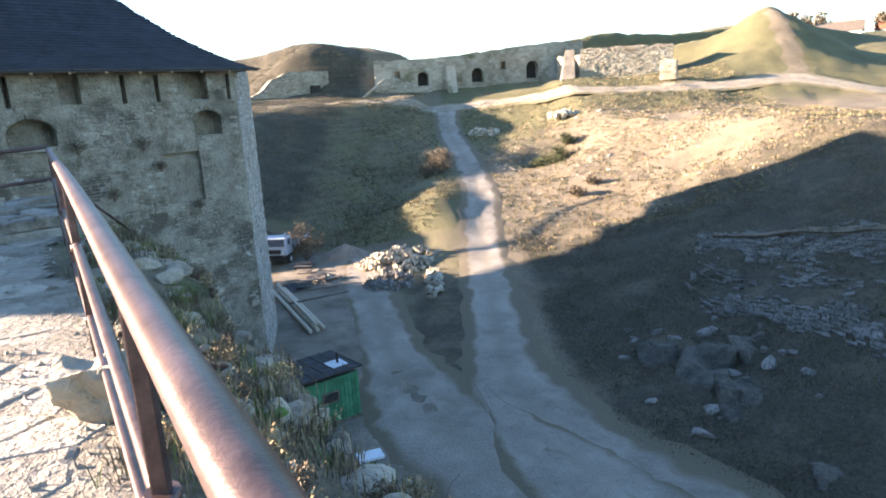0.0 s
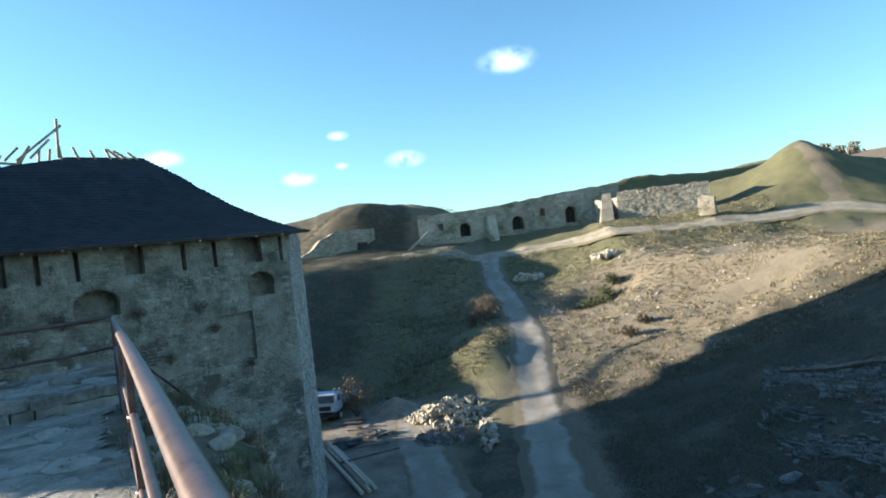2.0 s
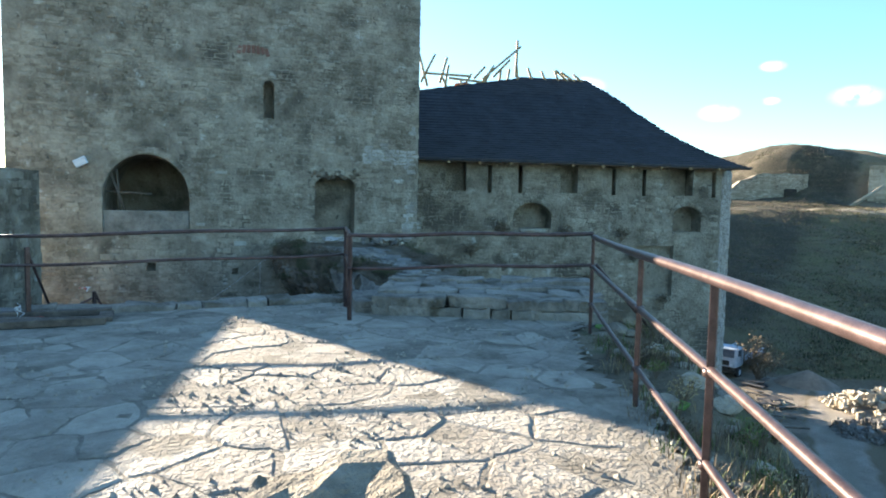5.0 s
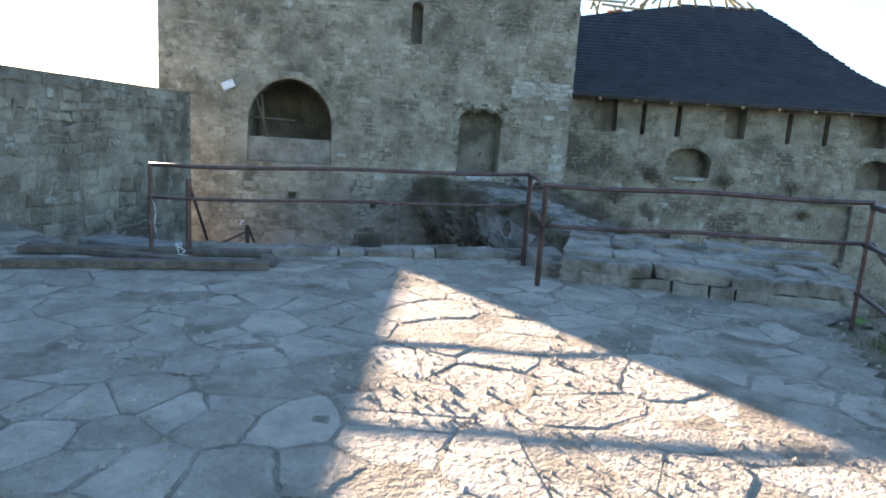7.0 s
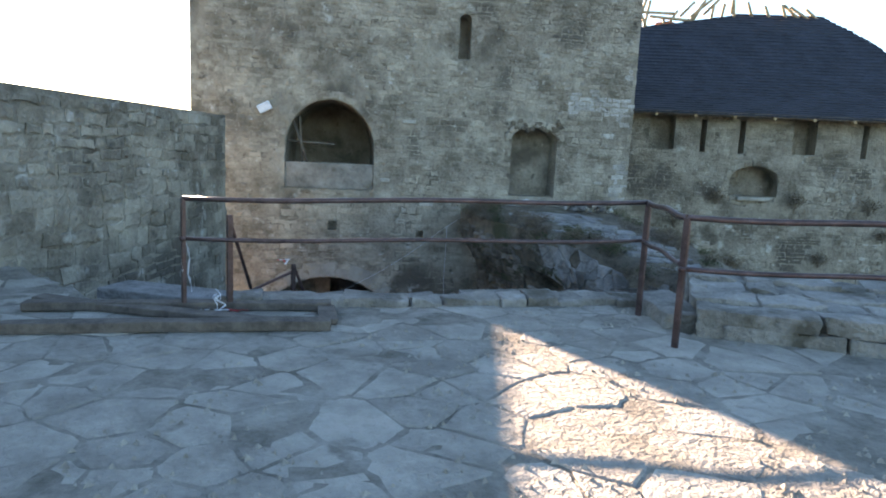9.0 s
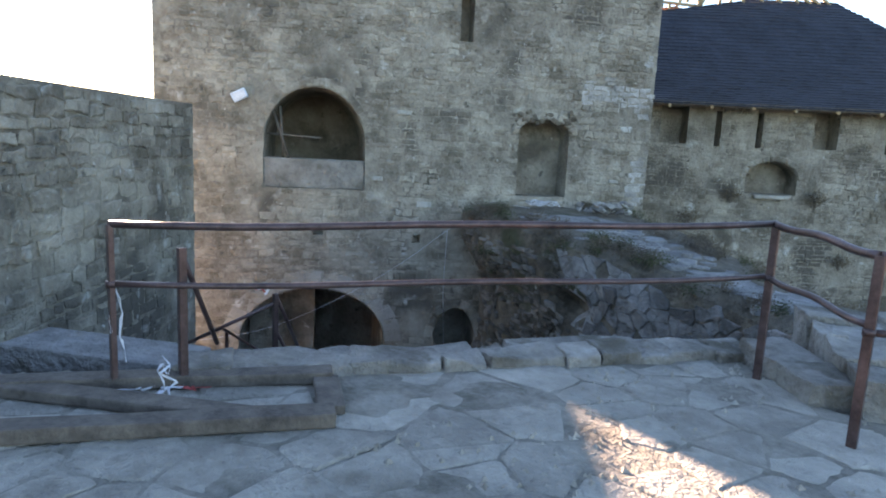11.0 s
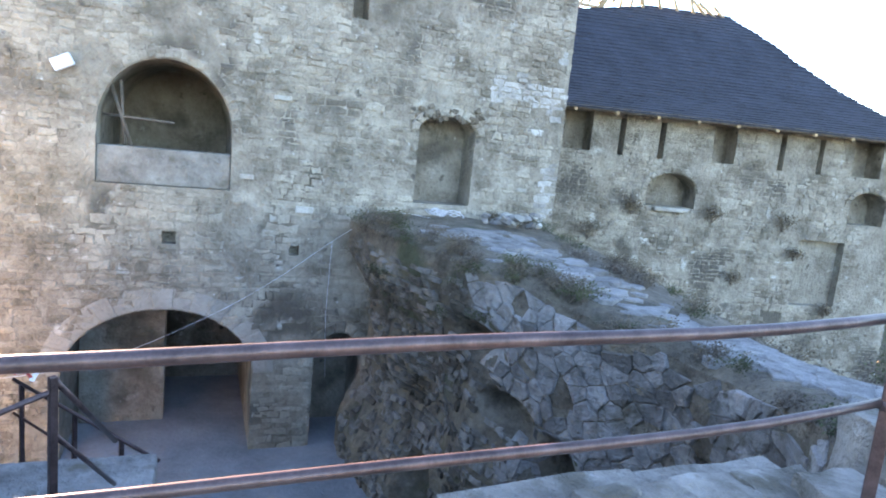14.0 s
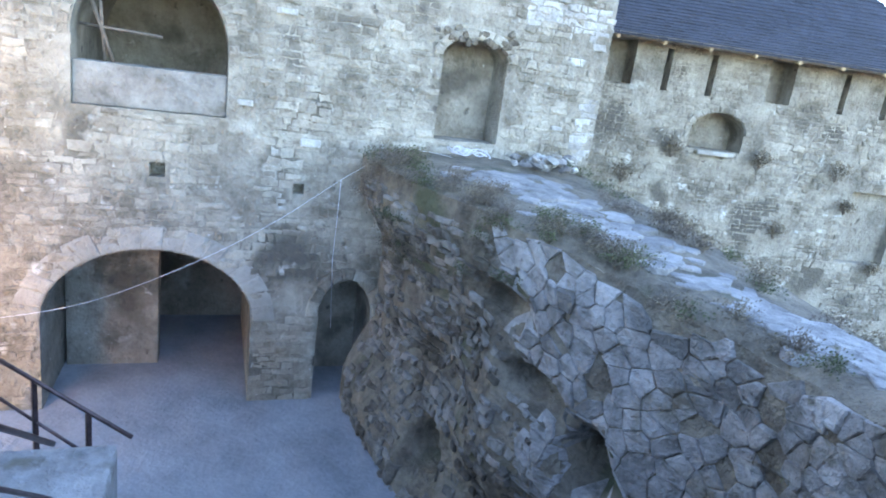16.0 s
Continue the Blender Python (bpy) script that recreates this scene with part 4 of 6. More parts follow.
lay_stones(RF, face_stones, RAMP_PIECE, RAMP_STONE, ramp, 280, inset=(0.86, 0.82), rough=0.04)
rough_stones = [s for s in masonry(RF, 0.3, 6.2, -5.0, -0.3, lambda u, z: u < 3.9 - 0.72 * z and not in_dent(u, z), rng, 0.07, 0.17, (0.09, 0.3), (-0.01, 0.07), 0.012) if rng.random() < 0.6]
lay_stones(RF, rough_stones, RAMP_PIECE, RUBBLE_STONE, ramp, 0, rough=0.06)


def boulder(size, seed, flat=0.7, cuts=2):
    """A rough broken stone."""
    bm = bmesh.new()
    bmesh.ops.create_icosphere(bm, subdivisions=cuts, radius=1.0)
    r = random.Random(seed)
    planes = [(Vector((r.uniform(-1, 1), r.uniform(-1, 1), r.uniform(-0.6, 1))).normalized(), r.uniform(0.45, 0.8)) for _ in range(7)]
    for vert in bm.verts:
        for n, d in planes:
            k = vert.co.dot(n)
            if k > d:
                vert.co -= n * (k - d)
        vert.co *= 1 + 0.12 * noise.noise(vert.co * 2 + Vector((seed, 0, 0)))
        vert.co = Vector((vert.co.x * size[0], vert.co.y * size[1], vert.co.z * size[2] * flat))
    return bm


def slab_mesh(loop, thick, centre, bulge=0.012):
    """A flat stone: outline round the centre, a chamfered top."""
    v, f = [], []
    n = len(loop)
    v += [(x, y, -thick) for x, y in loop] + [(x, y, -bulge) for x, y in loop] + [(x * 0.93, y * 0.93, 0) for x, y in loop]
    for a, b in ((0, n), (n, 2 * n)):
        f += [(a + i, a + (i + 1) % n, b + (i + 1) % n, b + i) for i in range(n)]
    f.append(tuple(range(2 * n, 3 * n)))
    return v, f


# paving slabs on the ramp's top
for k in range(250):
    s, t = rng.uniform(0.12, 0.99), rng.gauss(0.42, 0.11)
    t = min(0.85, max(0.1, t))
    p = ramp_top(s, t)
    r = rng.uniform(0.16, 0.38)
    loop = [(r * rng.uniform(0.7, 1.1) * math.cos(a), r * rng.uniform(0.6, 1.0) * math.sin(a)) for a in (2 * math.pi * (i + rng.uniform(-0.25, 0.25)) / 6 for i in range(6))]
    vv, ff = slab_mesh(loop, 0.12, p)
    ob = mesh_object("slab", vv, ff, RAMP_TOP, ramp)
    ob.matrix_world = pose(p.x, p.y, p.z + rng.uniform(0.0, 0.03), rng.uniform(-4, 4), rng.uniform(-4, 4), rng.uniform(0, 360))

for k in range(34):
    p = KEEP.at(rng.uniform(0.75, 2.1), 0.12, rng.uniform(0.15, 1.0))
    r = rng.uniform(0.07, 0.2)
    part("rubble_stone", boulder((r, r * 0.8, r * 0.7), k + 700), STONE_PALE if k % 4 == 0 else RAMP_PIECE, ramp).matrix_world = pose(p.x, p.y, 0.12 + rng.uniform(0, 0.32) * (1 - abs(k / 34 - 0.5)), rng.uniform(-30, 30), rng.uniform(-30, 30), rng.uniform(0, 360))

# kerb walls under the railings
kerb = thing("kerb_wall", "low broken limestone kerb along the terrace edge", "kerb", kind="structure")


def kerb_run(a, b, rows, foot=-0.4):
    """Rough courses of close-set stones from a to b; rows: (near offset outwards, depth, height, courses)."""
    a, b = Vector(a), Vector(b)
    d = (b - a).normalized()
    n = Vector((d.y, -d.x))
    length = (b - a).length
    for near_o, depth, height, courses in rows:
        for row in range(courses):
            top = height if row == courses - 1 else height * (row + 1) / courses
            bottom = foot if row == 0 else height * row / courses + 0.006
            u = rng.uniform(-0.1, 0.0)
            while u < length - 0.08:
                w = min(rng.choice((0.3, 0.45, 0.6, 0.8, 1.05)) * rng.uniform(0.85, 1.2), length - u)
                h = top - bottom + (rng.uniform(-0.03, 0.02) if row == courses - 1 else 0)
                bm = box_bm((w - rng.uniform(-0.01, 0.012), depth * rng.uniform(0.97, 1.06), h), (0, 0, 0), 0.018)
                bmesh.ops.subdivide_edges(bm, edges=[e for e in bm.edges if e.calc_length() > 0.12], cuts=2, use_grid_fill=True)
                for vert in bm.verts:
                    q = vert.co.copy()
                    vert.co += 0.042 * noise.noise_vector(q * 3.5 + Vector((u, near_o, row))) + 0.025 * noise.noise_vector(q * 10 + Vector((u, 4, row)))
                c = a + d * (u + w / 2) + n * (near_o + depth / 2 + rng.uniform(-0.025, 0.025))
                part("kerb_stone", bm, KERB_STONE, kerb).matrix_world = pose(c.x, c.y, bottom + h / 2, rng.uniform(-1.5, 1.5), rng.uniform(-1.5, 1.5), math.degrees(math.atan2(d.y, d.x)) + rng.uniform(-2.5, 2.5))
                u += w


kerb_run((-3.75, 8.75), (-6.45, 7.05), ((-0.12, 0.42, 0.27, 2), (0.3, 0.45, 0.3, 1), (0.75, 0.5, 0.33, 1), (1.25, 0.5, 0.37, 1)))
kerb_run((-7.35, 7.75), (-9.55, 3.75), ((-0.08, 0.3, 0.11, 1), (0.2, 0.24, 0.06, 1)))
kerb_run((-6.6, 7.0), (-7.4, 7.7), ((-0.12, 0.4, 0.16, 1),))

# overgrown bank outside the right railing and down towards the tower
RAIL_A, RAIL_B = Vector((1.91, -1.3, 1.29)), Vector((-3.6, 8.03, 1.2))
RAIL_D = (RAIL_B - RAIL_A).to_2d().normalized()
RAIL_N = Vector((-RAIL_D.y, RAIL_D.x)) * -1


def bank_z(x, y):
    p = Vector((x, y)) - RAIL_A.to_2d()
    b, a = p.dot(RAIL_N), p.dot(RAIL_D)
    past = max(0.0, a - 11.2)
    lip = 1.25
    z = -0.03 - 0.1 * max(0, min(b, 0.65)) - 0.52 * max(0, min(b - 0.65, 0.6)) - 0.31 * past
    if b > lip:
        z -= (b - lip) * 25.0
    z += 0.3 * noise.noise(Vector((x * 0.7, y * 0.7, 8))) * smooth(b / 0.6 + past) + 0.07 * noise.noise(Vector((x * 2.6, y * 2.6, 8)))
    return max(z, -12.3)


v, f = [], []
na, nb = 88, 44
for i in range(na):
    a = -5 + 36 * i / (na - 1)
    for j in range(nb):
        low = -0.28 - 0.22 * smooth((a - 6.5) / 1.5) if a < 11.4 else -0.5 - 0.43 * (a - 11.4)
        b = low + (1.25 - low) * j / (nb - 5) if j < nb - 4 else 1.25 + (0.04, 0.1, 0.2, 0.5)[j - nb + 4]
        p = RAIL_A.to_2d() + RAIL_D * a + RAIL_N * b
        v.append((p.x, p.y, bank_z(p.x, p.y) - (0.35 if a < 11.4 and j == 0 else 0)))
f = [(i * nb + j, i * nb + j + 1, (i + 1) * nb + j + 1, (i + 1) * nb + j) for i in range(na - 1) for j in range(nb - 1)]
bank = tagged(mesh_object("bank", v, f, BANK_SOIL, smooth=True), "overgrown earth and rubble bank below the terrace", "ground", kind="structure")


def tufts(name, spots, mats, label, height=(0.08, 0.25), blades=9, seed=1, width=0.006, clump=0.09):
    """Grass: many bent blades, joined, one mesh for each tint."""
    r = random.Random(seed)
    for m_i, mat in enumerate(mats):
        v, f = [], []
        for x, y, z in spots[m_i::len(mats)]:
            for _ in range(blades):
                a, h, lean = r.uniform(0, 6.28), r.uniform(*height), r.uniform(0.1, 0.8)
                bx, by = x + r.uniform(-clump, clump), y + r.uniform(-clump, clump)
                w = width * r.uniform(0.7, 1.6)
                dx, dy = math.cos(a), math.sin(a)
                k = len(v)
                v += [(bx - dy * w, by + dx * w, z - 0.02), (bx + dy * w, by - dx * w, z - 0.02), (bx + dx * lean * h * 0.4 + dy * w * 0.8, by + dy * lean * h * 0.4 - dx * w * 0.8, z + h * 0.6), (bx + dx * lean * h * 0.4 - dy * w * 0.8, by + dy * lean * h * 0.4 + dx * w * 0.8, z + h * 0.6), (bx + dx * lean * h, by + dy * lean * h, z + h)]
                f += [(k, k + 1, k + 2, k + 3), (k + 3, k + 2, k + 4)]
        tagged(mesh_object(name, v, f, mat), label, "grass", kind="stuff")


rng = random.Random(52)
spots = []
while len(spots) < 2600:
    a, b = rng.uniform(-2, 24), rng.uniform(0.0, 1.26)
    if a > 11.4:
        b = rng.uniform(-0.5 - 0.43 * (a - 11.4), 1.25)
    p = RAIL_A.to_2d() + RAIL_D * a + RAIL_N * b
    if noise.noise(Vector((p.x * 0.9, p.y * 0.9, 4))) > -0.15:
        spots.append((p.x, p.y, bank_z(p.x, p.y)))
tufts("bank_grass", spots, (STRAW, DRY_LEAF, TWIG, DRY_LEAF, GREEN), "dry straw and green tufts on the bank", (0.03, 0.15), 12, 3, 0.0035, 0.12)
for k in range(16):
    a, b = rng.uniform(1, 12), rng.uniform(0.05, 1.3)
    p = RAIL_A.to_2d() + RAIL_D * a + RAIL_N * b
    s = rng.uniform(0.1, 0.24)
    tagged(part("moss_cushion", boulder((s, s * 0.7, s * 0.25), k + 300), MOSS, None), "bright green moss cushion on the bank", "moss", "moss on the bank").matrix_world = pose(p.x, p.y, bank_z(p.x, p.y), 0, 0, rng.uniform(0, 360))
for k in range(190):
    a, b = rng.uniform(-1, 15), rng.uniform(0.1, 1.22)
    p = RAIL_A.to_2d() + RAIL_D * a + RAIL_N * b
    s = rng.uniform(0.06, 0.2)
    tagged(part("loose_stone", boulder((s, s * 0.8, s * 0.7), k + 3), STONE_PIECE, None), "small pale limestone lump lying on the bank", "stone", "stones on the bank").matrix_world = pose(p.x, p.y, bank_z(p.x, p.y) + 0.02, 0, 0, rng.uniform(0, 360))


def shrub(name, x, y, z, height, spread_r, mats, seed, label, leaves=900, leaf=0.05, twigs=22):
    """A bush: thin branching stems and many small leaves in uneven clumps."""
    r = random.Random(seed)
    root = thing(name, label, "shrub", Matrix.Translation((x, y, z)))
    tips, stems = [], bmesh.new()
    v, f = [], []
    for k in range(twigs):
        a, lean = r.uniform(0, 6.28), r.uniform(0.15, 1.0)
        pts = [Vector((0, 0, -0.05))]
        for s in range(1, 5):
            t = s / 4
            pts.append(Vector((math.cos(a) * lean * spread_r * t + r.uniform(-0.1, 0.1) * spread_r, math.sin(a) * lean * spread_r * t + r.uniform(-0.1, 0.1) * spread_r, height * t * (1.1 - 0.5 * lean) * r.uniform(0.85, 1.1))))
        tips += pts[2:]
        base = len(v)
        for i, p in enumerate(pts):
            w = 0.012 * height * (1 - i / 5) + 0.002
            v += [p + Vector((w, 0, 0)), p + Vector((-w * 0.5, w * 0.8, 0)), p + Vector((-w * 0.5, -w * 0.8, 0))]
        for i in range(4):
            for q in range(3):
                f.append((base + i * 3 + q, base + i * 3 + (q + 1) % 3, base + i * 3 + 3 + (q + 1) % 3, base + i * 3 + 3 + q))
    stems.free()
    mesh_object("branchwork", v, f, TWIG, root)
    v, f = [], []
    for _ in range(leaves):
        c = r.choice(tips) + Vector((r.gauss(0, 0.13), r.gauss(0, 0.13), r.gauss(0, 0.1))) * spread_r
        s = leaf * r.uniform(0.5, 1.3)
        n = Vector((r.uniform(-1, 1), r.uniform(-1, 1), r.uniform(-0.2, 1))).normalized()
        a1 = n.orthogonal().normalized() * s
        b1 = n.cross(a1) * 0.55
        k = len(v)
        v += [c - a1, c + b1, c + a1, c - b1]
        f.append((k, k + 1, k + 2, k + 3))
    tagged(mesh_object("foliage", v, f, mats[seed % len(mats)], root), kind="stuff")
    return root


for k in range(80):
    a, b = rng.uniform(0.5, 13), rng.uniform(0.2, 1.25)
    p = RAIL_A.to_2d() + RAIL_D * a + RAIL_N * b
    h = rng.uniform(0.1, 0.28)
    shrub("dry_shrub", p.x, p.y, bank_z(p.x, p.y), h, h * 0.8, (DRY_LEAF, STRAW, DRY_LEAF, GREEN), k, "small dry brown and straw bush on the bank", 260, 0.011, 18)

# ---- railings ----


def railing(name, label, a, b, levels, posts, foot=-0.15, bow=(0, 0, 0), post_size=(0.055, 0.035)):
    """Bars and posts from a to b; bow: how far the bars bend out half-way."""
    rl = thing(name, label, "railing")
    a, b = Vector(a), Vector(b)
    for dz, de, r in levels:
        sag = [a.lerp(b, t) + Vector((0, 0, dz + (de - dz) * t - 0.012 * math.sin(math.pi * t * 3))) + Vector(bow) * math.sin(math.pi * t) for t in np.linspace(0, 1, 13)]
        part("rail", tube_bm(sag, r, 14), RUST, rl)
    for t in posts:
        p = a.lerp(b, t)
        part("post", box_bm((*post_size, p.z - foot), (p.x, p.y, (p.z + foot) / 2), 0.006), RUST, rl)
        for dz, de, r in levels[1:]:
            z = dz + (de - dz) * t
            part("weld", tube_bm([p + Vector((0, 0, z - 0.02)), p + Vector((0, 0, z + 0.02))], r + 0.014, 10), RUST, rl)
    return rl


right = railing("right_railing", "rust-brown three-bar tubular steel railing", RAIL_A, RAIL_B, ((0, 0, 0.034), (-0.56, -0.38, 0.026), (-1.04, -0.86, 0.023)), (0.24, 0.538, 0.712, 1.0), post_size=(0.04, 0.03))
part("brace", tube_bm([RAIL_B + Vector((0.02, 0.05, -0.35)), RAIL_B + Vector((0.6, 0.55, -1.2))], 0.02, 8), RUST, right)
part("stay", tube_bm([RAIL_A.lerp(RAIL_B, 0.458) + Vector((0, 0, -0.96)), (-0.24, 3.76, -0.12)], 0.03, 10), RUST, right)
CORNERS = [(-3.6, 8.03), (-6.29, 6.4), (-7.14, 7.16), (-9.56, 3.36)]
railing("corner_railing", "rust-brown two-bar steel railing", (*CORNERS[0], 1.24), (*CORNERS[1], 1.14), ((0, 0, 0.026), (-0.4, -0.44, 0.022)), (1.0,), -0.1)
railing("short_railing", "short rust-brown two-bar steel railing", (*CORNERS[1], 1.14), (*CORNERS[2], 1.18), ((0, 0, 0.026), (-0.4, -0.4, 0.022)), (0.98,), -0.1)
back = railing("back_railing", "rust-brown two-bar steel railing above the courtyard", (*CORNERS[2], 1.18), (*CORNERS[3], 1.06), ((0, 0, 0.024), (-0.39, -0.37, 0.02)), (0.999,), -0.1, (0.101, -0.064, 0))
part("post", box_bm((0.05, 0.05, 1.0), (-9.36, 3.72, 0.42), 0.006), RUST, back)
part("brace", tube_bm([(-9.36, 3.72, 0.88), (-9.95, 4.2, 0.06)], 0.018, 8), RUST, back)

# ---- stair to the courtyard ----
stair = thing("courtyard_stair", "stone landing and steps down to the courtyard", "stairs", kind="structure")
turn_k = Matrix.Rotation(math.atan2(-0.842, -0.54), 4, "Z")
bm = box_bm((3.4, 2.6, 3.4), (0, 0, 0), 0.05, turn_k)
part("landing", bm, RAMP_TOP, stair).location = Vector((-13.1, 7.2, -3.43)) + Vector((-0.54, -0.842, 0)) * 1.7 + Vector((0.842, -0.54, 0)) * 1.3
for k in range(9):
    c = Vector((-10.6, 3.6, 0)) + Vector((-0.2, 0.25, 0)) * k
    part("step", box_bm((1.5, 0.5, 1.2), (c.x, c.y, -0.62 - 0.18 * k), 0.02, Matrix.Rotation(math.radians(35), 4, "Z")), RAMP_TOP, stair)
srail = thing("stair_railing", "dark steel stair railing", "railing")
sa, sb = Vector((-15.9, 6.85, -1.7)), Vector((-14.3, 7.92, -2.56))
part("rail", tube_bm([sa, sb], 0.025, 8), RUST, srail)
part("rail", tube_bm([sa - Vector((0, 0, 0.45)), sb - Vector((0.3, 0.2, 0.4))], 0.018, 8), RUST, srail)
for t in (0.06, 0.42, 0.74):
    p = sa.lerp(sb, t)
    part("post", box_bm((0.05, 0.05, 3), (p.x, p.y, p.z - 1.5), 0.004), RUST, srail)
lrail = thing("landing_railing", "dark steel railing with slanting bars at the stair head", "railing")
part("post", box_bm((0.05, 0.05, 1.6), (-11.55, 5.55, -0.85), 0.004), RUST, lrail)
part("rail", tube_bm([(-11.55, 5.55, -0.06), (-12.6, 6.5, -1.2)], 0.022, 8), RUST, lrail)
part("rail", tube_bm([(-11.55, 5.55, -0.45), (-12.4, 6.4, -1.5)], 0.018, 8), RUST, lrail)
part("rail", tube_bm([(-11.55, 5.55, -0.15), (-12.6, 4.6, -0.9)], 0.02, 8), RUST, lrail)

# old beams lying on the terrace by the stair
for k, (x0, y0, x1, y1, z, h) in enumerate(((-8.35, 4.21, -9.6, 1.93, 0.03, 0.09), (-8.92, 4.56, -10.3, 2.2, 0.03, 0.08), (-8.57, 3.86, -10.5, 2.34, 0.025, 0.07), (-8.44, 4.24, -8.9, 4.5, 0.02, 0.06))):
    ln = math.hypot(x1 - x0, y1 - y0)
    bm = box_bm((ln, 0.17, h), (0, 0, 0), 0.015)
    bmesh.ops.subdivide_edges(bm, edges=[e for e in bm.edges if e.calc_length() > 0.3], cuts=10)
    for vert in bm.verts:
        vert.co += 0.014 * Vector((0, noise.noise(vert.co * 2 + Vector((k, 0, 0))), noise.noise(vert.co * 2 + Vector((k, 5, 0)))))
    tagged(part("timber_beam", bm, BEAM, None), "weathered dark brown timber beam lying on paving", "beam", "beams on the terrace").matrix_world = pose((x0 + x1) / 2, (y0 + y1) / 2, z + 0.02, 0, 0, math.degrees(math.atan2(y1 - y0, x1 - x0)))


def tape(name, anchor, spread_v, count, seed, label):
    """Torn barrier tape tied to a post, its ends hanging down."""
    r = random.Random(seed)
    root = thing(name, label, "tape", Matrix.Translation(anchor))
    for k in range(count):
        p = Vector((0, 0, r.uniform(-0.1, 0.1)))
        line = [p.copy()]
        for s in range(9):
            p += Vector((r.uniform(-1, 1) * spread_v, r.uniform(-1, 1) * spread_v, -r.uniform(0.0, 0.12)))
            p.z = max(p.z, -anchor[2] + 0.03)
            line.append(p.copy())
        v, f = [], []
        for i, q in enumerate(line):
            w = Vector((r.uniform(-0.014, 0.014), r.uniform(-0.012, 0.012), 0.0045))
            v += [q - w, q + w]
            if i:
                f.append((2 * i - 2, 2 * i - 1, 2 * i + 1, 2 * i))
        ob = mesh_object("strand", v, f, TAPE_RED if k % 4 == 3 else TAPE, root)
        ob.modifiers.new("thickness", "SOLIDIFY").thickness = 0.002
    return root


tape("barrier_tape", (-9.58, 3.38, 0.8), 0.02, 4, 2, "torn white barrier tape tied round a rail post")
tape("barrier_tape", (-9.45, 3.62, 0.12), 0.09, 7, 5, "torn white barrier tape lying at a post's foot")
tape("barrier_tape", (-11.5, 5.4, 0.0), 0.03, 4, 7, "torn white barrier tape on a stair post")

# boulder at the foot of the right railing, and cables


def broken_block(size, seed):
    """A quarried block with knocked-off corners."""
    bm = box_bm(size, (0, 0, 0), min(size) * 0.2)
    bmesh.ops.subdivide_edges(bm, edges=bm.edges[:], cuts=3, use_grid_fill=True)
    for vert in bm.verts:
        q = vert.co.copy()
        vert.co += 0.1 * noise.noise_vector(q * 2.6 + Vector((seed, 0, 0))) + 0.06 * noise.noise_vector(q * 8 + Vector((seed, 3, 0)))
    return bm


tagged(part("boulder", broken_block((0.36, 0.26, 0.36), 4), STONE_PIECE, None), "pale rough limestone boulder beside the railing", "stone").matrix_world = pose(-0.62, 2.92, 0.16, 6, -8, 20)
tagged(part("boulder", broken_block((0.75, 0.5, 0.24), 9), STONE_PIECE, None), "broken pale limestone block on the paving", "stone").matrix_world = pose(-2.55, 2.5, 0.05, 4, -7, 50)
cable = thing("cable", "thin pale cable hung across the keep", "cable")
K = KEEP
pts = [K.at(u, z, o) for u, z, o in ((11.6, -3.15, 0.5), (10.2, -3.05, 0.3), (9.0, -2.75, 0.2), (7.4, -2.0, 0.12), (6.2, -1.25, 0.1), (5.15, -0.45, 0.1), (4.4, 0.05, 0.15), (3.9, 0.25, 0.3), (3.2, 0.2, 0.5))]
part("strand", tube_bm(along(pts, 0.3), 0.0045, 6), TAPE, cable)
part("drop", tube_bm([K.at(5.15, -0.45, 0.1), K.at(5.18, -2.0, 0.1), K.at(5.1, -3.4, 0.1)], 0.005, 6), TAPE, cable)
coil = thing("cable_coil", "tangle of pale cable on the ramp top", "cable", Matrix.Translation(K.at(2.9, 0.28, 0.55)))
rng = random.Random(61)
for k in range(7):
    r = rng.uniform(0.12, 0.3)
    cx, cy = rng.uniform(-0.35, 0.35), rng.uniform(-0.3, 0.3)
    part("loop", tube_bm([(cx + r * math.cos(a), cy + 0.7 * r * math.sin(a), 0.05 + 0.05 * math.sin(a * 2 + k)) for a in np.linspace(0, 6.0, 16)], 0.01, 5), TAPE, coil)

